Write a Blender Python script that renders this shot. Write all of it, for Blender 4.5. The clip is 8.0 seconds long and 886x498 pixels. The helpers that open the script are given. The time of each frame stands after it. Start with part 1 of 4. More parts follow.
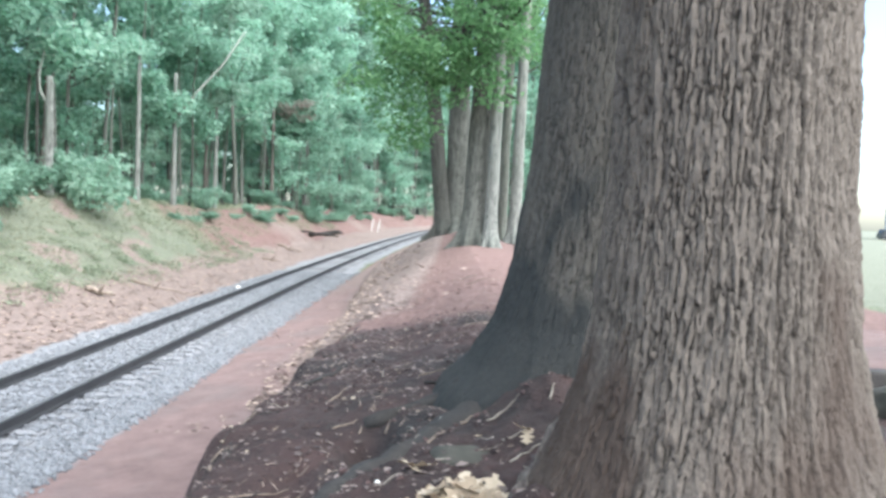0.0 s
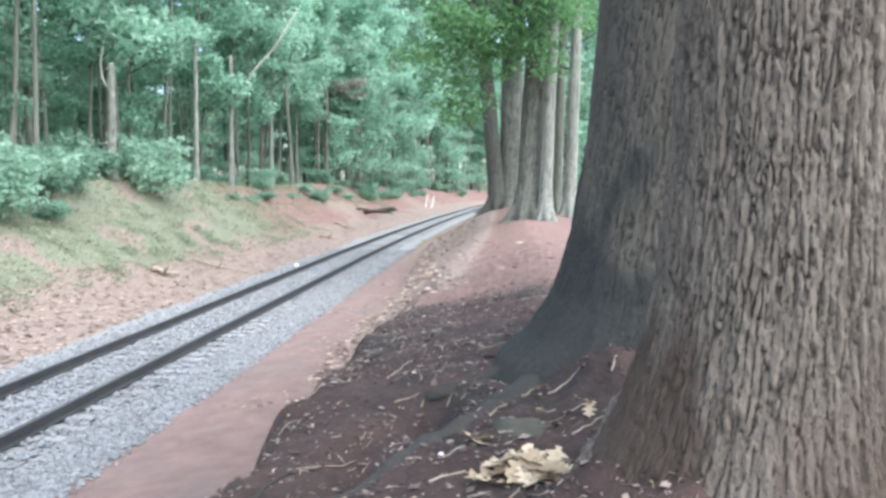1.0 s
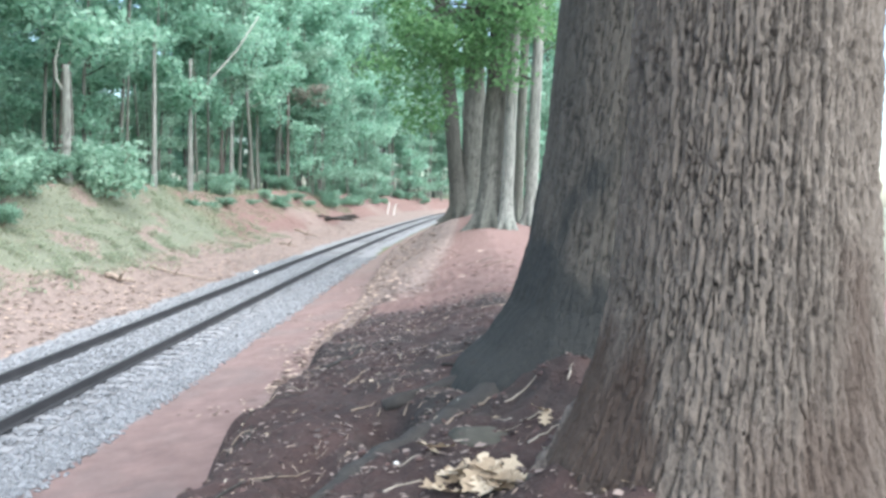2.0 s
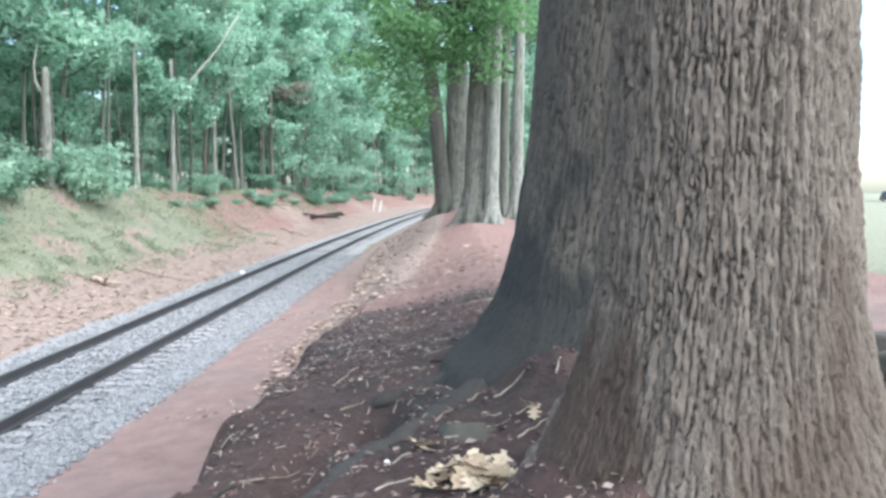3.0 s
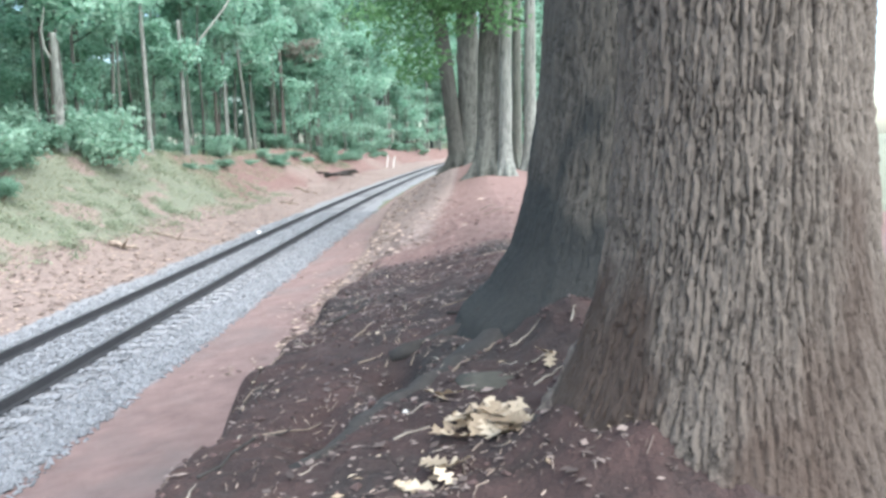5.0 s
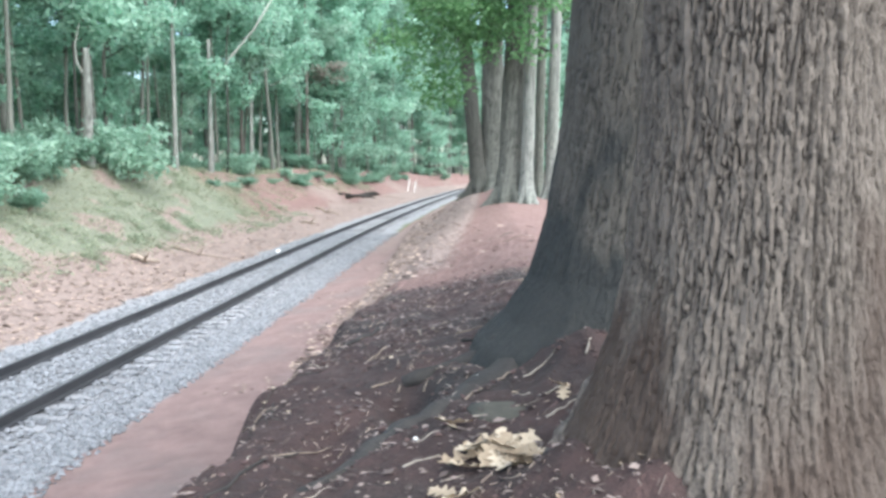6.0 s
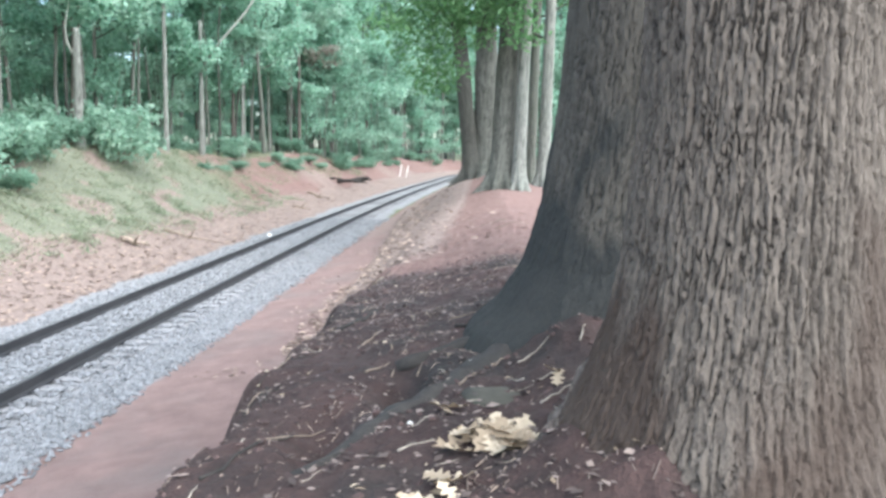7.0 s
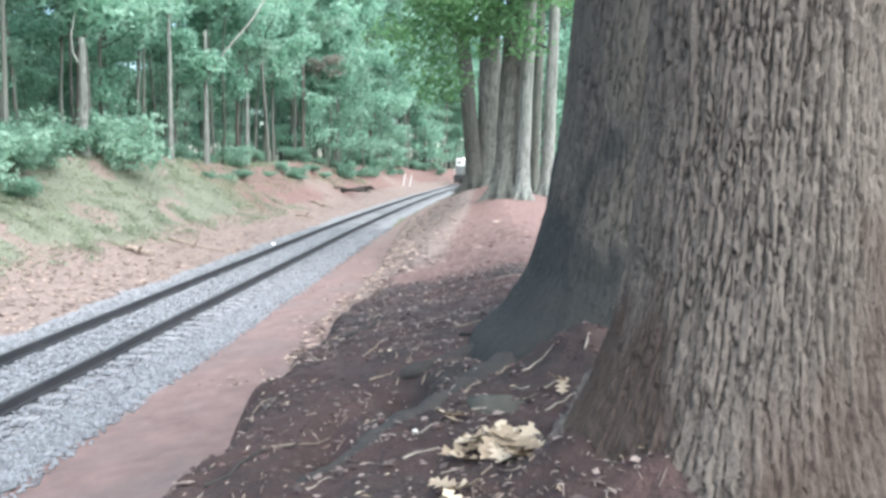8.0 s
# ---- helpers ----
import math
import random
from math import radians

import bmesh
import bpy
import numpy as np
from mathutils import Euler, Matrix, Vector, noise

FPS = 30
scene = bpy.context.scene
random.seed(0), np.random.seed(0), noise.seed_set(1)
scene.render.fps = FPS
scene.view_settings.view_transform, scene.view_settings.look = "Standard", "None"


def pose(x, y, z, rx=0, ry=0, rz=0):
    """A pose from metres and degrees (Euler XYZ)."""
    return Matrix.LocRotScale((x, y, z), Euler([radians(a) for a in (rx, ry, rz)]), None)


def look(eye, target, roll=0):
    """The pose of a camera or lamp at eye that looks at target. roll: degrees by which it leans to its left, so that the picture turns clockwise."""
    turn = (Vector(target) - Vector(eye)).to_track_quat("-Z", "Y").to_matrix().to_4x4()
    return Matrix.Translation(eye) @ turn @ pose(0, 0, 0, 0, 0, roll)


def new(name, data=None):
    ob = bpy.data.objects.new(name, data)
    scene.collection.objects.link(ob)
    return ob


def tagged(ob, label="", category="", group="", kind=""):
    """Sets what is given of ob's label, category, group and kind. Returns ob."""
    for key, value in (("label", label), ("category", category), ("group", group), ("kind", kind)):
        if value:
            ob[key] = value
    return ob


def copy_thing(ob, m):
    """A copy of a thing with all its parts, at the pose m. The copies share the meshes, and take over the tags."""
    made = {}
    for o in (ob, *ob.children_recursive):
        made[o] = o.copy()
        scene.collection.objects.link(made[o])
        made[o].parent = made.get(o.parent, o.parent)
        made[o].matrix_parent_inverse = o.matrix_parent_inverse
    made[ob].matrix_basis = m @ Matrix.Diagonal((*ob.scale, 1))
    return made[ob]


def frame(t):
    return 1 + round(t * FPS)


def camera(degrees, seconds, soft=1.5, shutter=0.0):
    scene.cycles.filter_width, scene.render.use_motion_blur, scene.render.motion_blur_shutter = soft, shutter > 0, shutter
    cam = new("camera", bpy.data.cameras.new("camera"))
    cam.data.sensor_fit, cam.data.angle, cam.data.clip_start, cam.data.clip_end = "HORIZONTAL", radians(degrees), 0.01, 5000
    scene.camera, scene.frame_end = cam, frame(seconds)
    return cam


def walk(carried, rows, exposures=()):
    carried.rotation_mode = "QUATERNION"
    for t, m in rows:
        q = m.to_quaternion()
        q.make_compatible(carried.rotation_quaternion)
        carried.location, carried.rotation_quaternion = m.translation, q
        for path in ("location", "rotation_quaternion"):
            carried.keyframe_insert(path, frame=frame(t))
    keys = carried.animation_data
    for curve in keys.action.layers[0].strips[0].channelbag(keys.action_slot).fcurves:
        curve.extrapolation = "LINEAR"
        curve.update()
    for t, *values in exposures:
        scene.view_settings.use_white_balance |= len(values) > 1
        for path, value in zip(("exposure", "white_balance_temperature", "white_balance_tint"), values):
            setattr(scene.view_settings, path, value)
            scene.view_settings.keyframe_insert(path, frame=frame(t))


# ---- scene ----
# camera: held almost still on the bank beside two big trees
cam = camera(59.1, 8.0, soft=3.0, shutter=0.4)
ROWS = [
    (0.0, -0.0083, -0.0073, 3.0929, 0.769, -2.571, -2.162),
    (0.5, -0.0217, -0.0095, 3.0991, 3.165, -1.459, -0.153),
    (1.0, -0.0267, -0.0166, 3.0905, 4.695, -4.493, -0.773),
    (1.5, -0.0431, -0.0299, 3.0856, 6.385, -3.881, -0.609),
    (2.0, -0.0069, -0.0016, 3.0889, 1.922, -3.860, -1.383),
    (3.5, 0.0000, 0.0000, 3.1000, 0.870, -5.000, 0.000),
    (4.0, 0.0051, 0.0036, 3.0651, 0.676, -6.571, -0.612),
    (4.2, 0.0107, 0.0071, 3.0789, -0.695, -6.469, -0.454),
    (5.3, 0.0164, -0.0076, 3.0856, 2.406, -7.727, 2.229),
    (5.5, 0.0142, 0.0042, 3.0875, -0.139, -6.654, 0.152),
    (6.0, 0.0223, -0.0007, 3.0953, 3.425, -5.675, -0.204),
    (6.5, 0.0049, -0.0257, 3.0974, 5.189, -5.479, 1.596),
    (7.0, -0.0025, -0.0010, 3.0902, 2.831, -6.684, -0.936),
    (7.5, 0.0057, 0.0055, 3.0769, 2.918, -7.675, -0.838),
    (8.0, -0.0110, -0.0130, 3.0856, 3.083, -6.008, -0.999),
]
EXPOSURE = 1.66
walk(cam, [(t, pose(x, y, z, 90 + pitch, roll, yaw)) for t, x, y, z, yaw, pitch, roll in ROWS],
     exposures=[(0.0, EXPOSURE, 6150, 6), (8.0, EXPOSURE, 6150, 6)])

# ---- light: bright overcast sky ----
SUN_ELEV, SUN_AZ = 56.0, 124.0
world = bpy.data.worlds.new("overcast")
scene.world = world
world.use_nodes = True
wn = world.node_tree.nodes
sky = wn.new("ShaderNodeTexSky")
sky.sky_type = "NISHITA"
sky.sun_disc = False
sky.sun_elevation = radians(SUN_ELEV)
sky.sun_rotation = radians(SUN_AZ)
sky.air_density, sky.dust_density, sky.ozone_density = 1.0, 1.7, 1.0
wn["Background"].inputs["Strength"].default_value = 0.15
world.node_tree.links.new(sky.outputs["Color"], wn["Background"].inputs["Color"])
sun = new("sun", bpy.data.lights.new("sun", "SUN"))
sun.data.energy = 4.4
sun.data.angle = radians(125)
sun.data.color = (1.0, 0.96, 0.9)
az, el = radians(SUN_AZ), radians(SUN_ELEV)
sun.matrix_world = look((0, 0, 30), (-math.sin(az) * math.cos(el) * 9, -math.cos(az) * math.cos(el) * 9, 30 - math.sin(el) * 9))


# ---- materials ----
def nodes_of(name):
    m = bpy.data.materials.new(name)
    m.use_nodes = True
    nt = m.node_tree
    return m, nt, nt.nodes["Principled BSDF"]


def noise_tex(nt, scale, stretch=(1, 1, 1), detail=5, rough=0.6):
    tc = nt.nodes.new("ShaderNodeTexCoord")
    mp = nt.nodes.new("ShaderNodeMapping")
    mp.inputs["Scale"].default_value = stretch
    tx = nt.nodes.new("ShaderNodeTexNoise")
    tx.inputs["Scale"].default_value = scale
    tx.inputs["Detail"].default_value = detail
    tx.inputs["Roughness"].default_value = rough
    nt.links.new(tc.outputs["Object"], mp.inputs["Vector"])
    nt.links.new(mp.outputs["Vector"], tx.inputs["Vector"])
    return tx.outputs["Fac"]


def ramp(nt, fac, stops):
    r = nt.nodes.new("ShaderNodeValToRGB")
    els = r.color_ramp.elements
    while len(els) < len(stops):
        els.new(0.5)
    for e, (p, c) in zip(els, stops):
        e.position, e.color = p, (*c, 1)
    nt.links.new(fac, r.inputs["Fac"])
    return r.outputs["Color"]


def mix(nt, fac, a, b, mode="MIX"):
    n = nt.nodes.new("ShaderNodeMix")
    n.data_type, n.blend_type = "RGBA", mode
    for sock, v in ((n.inputs[0], fac), (n.inputs[6], a), (n.inputs[7], b)):
        if isinstance(v, (int, float)):
            sock.default_value = v
        elif isinstance(v, tuple):
            sock.default_value = (*v, 1)
        else:
            nt.links.new(v, sock)
    return n.outputs[2]


def math_node(nt, op, a, b=0.0, clamp=False):
    n = nt.nodes.new("ShaderNodeMath")
    n.operation, n.use_clamp = op, clamp
    for sock, v in zip(n.inputs, (a, b)):
        if isinstance(v, (int, float)):
            sock.default_value = v
        else:
            nt.links.new(v, sock)
    return n.outputs[0]


def bump(nt, bsdf, height, strength, dist):
    b = nt.nodes.new("ShaderNodeBump")
    b.inputs["Strength"].default_value, b.inputs["Distance"].default_value = strength, dist
    nt.links.new(height, b.inputs["Height"])
    nt.links.new(b.outputs["Normal"], bsdf.inputs["Normal"])


def plain(name, dark, light, scale=8.0, rough=0.8, metal=0.0, stretch=(1, 1, 1), depth=0.004, spread=(0.3, 0.7), island=0.0):
    """A surface that wanders between two colours, with relief at the same and at a finer scale."""
    m, nt, bsdf = nodes_of(name)
    n1, n2 = noise_tex(nt, scale, stretch), noise_tex(nt, scale * 6, stretch, 3)
    fac = math_node(nt, "ADD", math_node(nt, "MULTIPLY", n1, 0.65), math_node(nt, "MULTIPLY", n2, 0.35))
    if island:
        geo = nt.nodes.new("ShaderNodeNewGeometry")
        info = nt.nodes.new("ShaderNodeObjectInfo")
        rnd = math_node(nt, "FRACT", math_node(nt, "ADD", geo.outputs["Random Per Island"], info.outputs["Random"]))
        fac = math_node(nt, "ADD", math_node(nt, "MULTIPLY", fac, 1 - island), math_node(nt, "MULTIPLY", rnd, island))
    nt.links.new(ramp(nt, fac, [(spread[0], dark), (spread[1], light)]), bsdf.inputs["Base Color"])
    bsdf.inputs["Roughness"].default_value, bsdf.inputs["Metallic"].default_value = rough, metal
    if depth:
        bump(nt, bsdf, fac, 0.7, depth)
    return m


def leaf_material(name, dark, mid, light, through_light=0.4, rough=0.55):
    m, nt, bsdf = nodes_of(name)
    geo, info = nt.nodes.new("ShaderNodeNewGeometry"), nt.nodes.new("ShaderNodeObjectInfo")
    big = noise_tex(nt, 0.35, detail=2)
    f = math_node(nt, "ADD", math_node(nt, "MULTIPLY", geo.outputs["Random Per Island"], 0.45), math_node(nt, "MULTIPLY", big, 0.4))
    f = math_node(nt, "ADD", f, math_node(nt, "MULTIPLY", info.outputs["Random"], 0.25))
    col = ramp(nt, f, [(0.15, dark), (0.5, mid), (0.95, light)])
    nt.links.new(col, bsdf.inputs["Base Color"])
    bsdf.inputs["Roughness"].default_value = rough
    tr = nt.nodes.new("ShaderNodeBsdfTranslucent")
    nt.links.new(col, tr.inputs["Color"])
    ms = nt.nodes.new("ShaderNodeMixShader")
    ms.inputs[0].default_value = through_light
    nt.links.new(bsdf.outputs[0], ms.inputs[1])
    nt.links.new(tr.outputs[0], ms.inputs[2])
    nt.links.new(ms.outputs[0], nt.nodes["Material Output"].inputs["Surface"])
    return m


def bark_material(name, groove, ridge, moss, scale=1.0, mud_shade=None):
    """Bark: pale ridge tops, dark cracks, stained in large patches; 'relief' holds how far the surface stands out."""
    m, nt, bsdf = nodes_of(name)
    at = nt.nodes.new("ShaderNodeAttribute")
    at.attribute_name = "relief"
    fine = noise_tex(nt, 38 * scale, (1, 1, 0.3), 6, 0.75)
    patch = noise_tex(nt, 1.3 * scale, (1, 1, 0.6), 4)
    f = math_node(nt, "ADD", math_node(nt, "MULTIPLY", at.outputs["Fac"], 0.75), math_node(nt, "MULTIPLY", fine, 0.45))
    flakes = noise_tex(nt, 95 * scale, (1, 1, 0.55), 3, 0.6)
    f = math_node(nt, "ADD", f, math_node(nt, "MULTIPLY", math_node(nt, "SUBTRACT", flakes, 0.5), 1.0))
    # Crack darkening is put into the colour by depth, besides the real relief.
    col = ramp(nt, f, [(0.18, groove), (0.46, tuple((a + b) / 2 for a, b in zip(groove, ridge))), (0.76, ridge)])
    col = mix(nt, ramp(nt, patch, [(0.42, (0, 0, 0)), (0.7, (0.75, 0.75, 0.75))]), col, mix(nt, 0.7, col, moss))
    # Foot darkening mixed in: real mud splash plus shade put into the colour.
    if mud_shade:
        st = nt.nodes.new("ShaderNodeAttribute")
        st.attribute_name = "mud_shade"
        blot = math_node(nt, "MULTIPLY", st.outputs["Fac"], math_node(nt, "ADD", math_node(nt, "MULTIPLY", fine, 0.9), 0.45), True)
        col = mix(nt, blot, col, mud_shade)
    nt.links.new(col, bsdf.inputs["Base Color"])
    bsdf.inputs["Roughness"].default_value = 0.9
    bump(nt, bsdf, math_node(nt, "ADD", fine, math_node(nt, "MULTIPLY", flakes, 0.45)), 1.0, 0.024)
    return m


# Near trunk's foot: mud brown, deepened to carry shade as well.
BARK_NEAR = bark_material("bark_grey_brown", (0.024, 0.0185, 0.015), (0.17, 0.142, 0.12), (0.08, 0.062, 0.05), mud_shade=(0.07, 0.047, 0.036))
# Second trunk's slate foot colour paints the near trunk's shade over a dark stain.
BARK_DARK = bark_material("bark_dark", (0.026, 0.023, 0.02), (0.108, 0.096, 0.082), (0.068, 0.066, 0.056), mud_shade=(0.027, 0.03, 0.03))
# Darker bark tone for the darkest trunks.
BARK_DARKEST = bark_material("bark_darkest", (0.017, 0.017, 0.015), (0.066, 0.065, 0.056), (0.055, 0.06, 0.05))
BARK_MOTTLED = bark_material("bark_mottled", (0.028, 0.03, 0.025), (0.118, 0.118, 0.104), (0.042, 0.048, 0.038), 0.22)
BARK_PALE = bark_material("bark_pale", (0.055, 0.057, 0.05), (0.235, 0.24, 0.22), (0.115, 0.135, 0.115))
# Woods bark, leaves and undergrowth are toned pale: haze put into the colour.
BARK_WOODS = bark_material("bark_woods", (0.04, 0.044, 0.037), (0.135, 0.138, 0.12), (0.085, 0.105, 0.082))
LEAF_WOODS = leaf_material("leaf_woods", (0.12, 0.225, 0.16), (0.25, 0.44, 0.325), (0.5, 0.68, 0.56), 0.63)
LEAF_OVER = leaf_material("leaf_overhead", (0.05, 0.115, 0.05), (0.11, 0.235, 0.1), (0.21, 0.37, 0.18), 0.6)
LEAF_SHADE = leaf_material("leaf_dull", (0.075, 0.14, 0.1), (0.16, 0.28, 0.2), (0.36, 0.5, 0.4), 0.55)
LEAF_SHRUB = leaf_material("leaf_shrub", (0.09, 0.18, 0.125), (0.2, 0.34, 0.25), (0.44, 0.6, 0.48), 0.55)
GRASS = leaf_material("grass_blades", (0.14, 0.17, 0.11), (0.25, 0.275, 0.19), (0.38, 0.37, 0.27), 0.5)
LITTER = plain("leaf_litter", (0.09, 0.064, 0.053), (0.36, 0.275, 0.225), 12, 0.85, island=0.75, depth=0.002)
LITTER_PALE = plain("dry_leaf", (0.26, 0.198, 0.136), (0.52, 0.432, 0.325), 20, 0.75, island=0.5, depth=0.003)
LITTER_GREY = plain("weathered_litter", (0.055, 0.04, 0.037), (0.24, 0.19, 0.17), 15, 0.85, island=0.8, depth=0.002)
STONE = plain("ballast_stone", (0.128, 0.133, 0.142), (0.206, 0.212, 0.225), 9, 0.85, island=0.75, depth=0.004)
RAIL = plain("weathered_rail", (0.022, 0.023, 0.027), (0.058, 0.057, 0.06), 6, 0.6, 0.25, (1, 0.3, 1), 0.001)
RAILTOP = plain("worn_rail_head", (0.13, 0.13, 0.14), (0.24, 0.24, 0.25), 5, 0.38, 0.8, (1, 0.1, 1), 0.0)
TIE = plain("weathered_tie", (0.13, 0.13, 0.135), (0.26, 0.26, 0.27), 5, 0.9, 0, (1, 6, 6), 0.006, island=0.3)
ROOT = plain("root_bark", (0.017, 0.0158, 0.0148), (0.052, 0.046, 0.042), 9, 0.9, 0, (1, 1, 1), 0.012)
ROOT_RIDGED = plain("ridged_root_bark", (0.04, 0.03, 0.026), (0.2, 0.16, 0.135), 16, 0.9, 0, (2.4, 0.5, 2.4), 0.02, (0.38, 0.62))
STRAW = plain("dry_straw", (0.1, 0.075, 0.066), (0.34, 0.27, 0.225), 30, 0.85, island=0.85, depth=0.0)
TWIG = plain("twig_wood", (0.1, 0.075, 0.06), (0.36, 0.29, 0.23), 14, 0.85)
PALE_WOOD = plain("bare_pale_wood", (0.19, 0.2, 0.175), (0.34, 0.35, 0.315), 5, 0.8)
PALE_TWIG = plain("pale_twig", (0.2, 0.17, 0.14), (0.44, 0.39, 0.33), 14, 0.8)
WHITE_PAINT = plain("white_paint", (0.7, 0.7, 0.68), (0.84, 0.84, 0.82), 5, 0.5, depth=0.001)
PALE_STONE = plain("pale_pebble", (0.6, 0.58, 0.55), (0.85, 0.84, 0.8), 20, 0.7)
CLOD = plain("soil_clod", (0.03, 0.02, 0.019), (0.1, 0.064, 0.06), 18, 0.95, island=0.5)
FLAT_STONE = plain("mossy_stone", (0.045, 0.042, 0.033), (0.082, 0.076, 0.06), 14, 0.9, depth=0.006)


def ground_material():
    m, nt, bsdf = nodes_of("ground_cover")
    a1, a2 = nt.nodes.new("ShaderNodeAttribute"), nt.nodes.new("ShaderNodeAttribute")
    a1.attribute_name, a2.attribute_name = "cover_a", "cover_b"
    s1, s2 = nt.nodes.new("ShaderNodeSeparateColor"), nt.nodes.new("ShaderNodeSeparateColor")
    nt.links.new(a1.outputs["Color"], s1.inputs[0])
    nt.links.new(a2.outputs["Color"], s2.inputs[0])
    big, med, fine, grit = (noise_tex(nt, s, detail=d) for s, d in ((0.5, 4), (2.6, 5), (13, 5), (60, 4)))
    edge = math_node(nt, "SUBTRACT", math_node(nt, "ADD", math_node(nt, "MULTIPLY", med, 0.6), math_node(nt, "MULTIPLY", fine, 0.6)), 0.6)

    def two(dark, light, fac=fine):
        return ramp(nt, math_node(nt, "ADD", math_node(nt, "MULTIPLY", fac, 0.6), math_node(nt, "MULTIPLY", grit, 0.4)), [(0.32, dark), (0.68, light)])

    col = two((0.05, 0.065, 0.035), (0.15, 0.17, 0.09))
    layers = ((s1.outputs[0], two((0.075, 0.094, 0.064), (0.185, 0.185, 0.135))),
              (s1.outputs[1], two((0.093, 0.053, 0.046), (0.212, 0.13, 0.114))),
              (s1.outputs[2], two((0.1, 0.074, 0.065), (0.27, 0.205, 0.18))),
              (s2.outputs[0], mix(nt, ramp(nt, noise_tex(nt, 0.9, (1, 0.6, 1), 5), [(0.5, (0, 0, 0)), (0.64, (0.85, 0.85, 0.85))]), two((0.0175, 0.0105, 0.01), (0.075, 0.043, 0.039), med), two((0.0145, 0.013, 0.0128), (0.044, 0.036, 0.034), med))),
              (s2.outputs[1], two((0.12, 0.12, 0.128), (0.26, 0.26, 0.27), grit)),
              (s2.outputs[2], mix(nt, ramp(nt, big, [(0.48, (0, 0, 0)), (0.7, (0.6, 0.6, 0.6))]), two((0.116, 0.076, 0.07), (0.22, 0.148, 0.137), med), (0.126, 0.11, 0.106))))
    for w, c in layers:
        k = math_node(nt, "ADD", w, math_node(nt, "MULTIPLY", edge, 0.9))
        k = math_node(nt, "MULTIPLY", math_node(nt, "SUBTRACT", k, 0.35), 3.3, True)
        col = mix(nt, k, col, c)
    nt.links.new(col, bsdf.inputs["Base Color"])
    bsdf.inputs["Roughness"].default_value = 0.95
    bump(nt, bsdf, math_node(nt, "ADD", fine, math_node(nt, "MULTIPLY", grit, 0.5)), 0.9, 0.03)
    return m


GROUND = ground_material()


# ---- helpers for shapes ----
def mesh_of(name, verts, faces, material, smooth=False):
    me = bpy.data.meshes.new(name)
    me.from_pydata([tuple(v) for v in verts], [], [tuple(f) for f in faces])
    me.materials.append(material)
    if smooth:
        me.polygons.foreach_set("use_smooth", [True] * len(me.polygons))
    me.update()
    return me


def part(name, me, parent=None, label="", at=None):
    """Links a mesh, or a bmesh turned into one, as one object under a thing."""
    ob = new(name, me)
    if parent:
        ob.parent = parent
    if at is not None:
        ob.matrix_basis = at
    if label:
        tagged(ob, label)
    return ob


def thing(name, at, label, category, group="", kind=""):
    ob = new(name)
    ob.matrix_basis = at
    ob.empty_display_size = 0.2
    return tagged(ob, label, category, group, kind)


def box_bm(bm, size, at=(0, 0, 0), bevel=0.0, turn=None):
    m = Matrix.Translation(at) @ (turn or Matrix()) @ Matrix.Diagonal((*size, 1))
    got = bmesh.ops.create_cube(bm, size=1, matrix=m)
    if bevel:
        edges = {e for v in got["verts"] for e in v.link_edges}
        bmesh.ops.bevel(bm, geom=list(edges), offset=bevel, segments=2, affect="EDGES", profile=0.5)


def bm_mesh(name, bm, material, smooth=False):
    me = bpy.data.meshes.new(name)
    bm.to_mesh(me)
    bm.free()
    me.materials.append(material)
    if smooth:
        me.polygons.foreach_set("use_smooth", [True] * len(me.polygons))
    return me


def box_mesh(name, size, material, at=(0, 0, 0), bevel=0.01, turn=None):
    bm = bmesh.new()
    box_bm(bm, size, at, bevel, turn)
    return bm_mesh(name, bm, material)


def cell_noise(p):
    """Smooth value noise in 0..1 at points p (n, 3)."""
    i = np.floor(p).astype(np.int64)
    f = p - i
    f = f * f * (3 - 2 * f)
    out = np.zeros(len(p))
    for dx in (0, 1):
        for dy in (0, 1):
            for dz in (0, 1):
                h = (i[:, 0] + dx) * 374761393 + (i[:, 1] + dy) * 668265263 + (i[:, 2] + dz) * 2147483647
                h = (h ^ (h >> 13)) * 1274126177 & 0x7FFFFFFF
                h = ((h ^ (h >> 16)) & 0xFFFF) / 65535.0
                w = (f[:, 0] if dx else 1 - f[:, 0]) * (f[:, 1] if dy else 1 - f[:, 1]) * (f[:, 2] if dz else 1 - f[:, 2])
                out += w * h
    return out


def octaves(p, n=4):
    tot, amp, k = np.zeros(len(p)), 0.5, 1.0
    for j in range(n):
        tot += amp * cell_noise(p * k + 17.3 * j)
        amp, k = amp / 2, k * 2.03
    return tot / (1 - 0.5 ** n)


def tube(path, radii, segs=8, cap=True):
    """Verts and faces of a tapered tube along a path."""
    path = [Vector(p) for p in path]
    verts, faces = [], []
    for i, (p, r) in enumerate(zip(path, radii)):
        way = (path[min(i + 1, len(path) - 1)] - path[max(i - 1, 0)]).normalized()
        side = way.cross(Vector((0.31, 0.87, 0.38))).normalized()
        other = way.cross(side)
        for k in range(segs):
            a = 2 * math.pi * k / segs
            verts.append(p + side * (r * math.cos(a)) + other * (r * math.sin(a)))
    for i in range(len(path) - 1):
        for k in range(segs):
            a, b = i * segs + k, i * segs + (k + 1) % segs
            faces.append((a, b, b + segs, a + segs))
    if cap:
        faces.append(tuple(range(segs))[::-1])
        faces.append(tuple(range(len(verts) - segs, len(verts))))
    return verts, faces


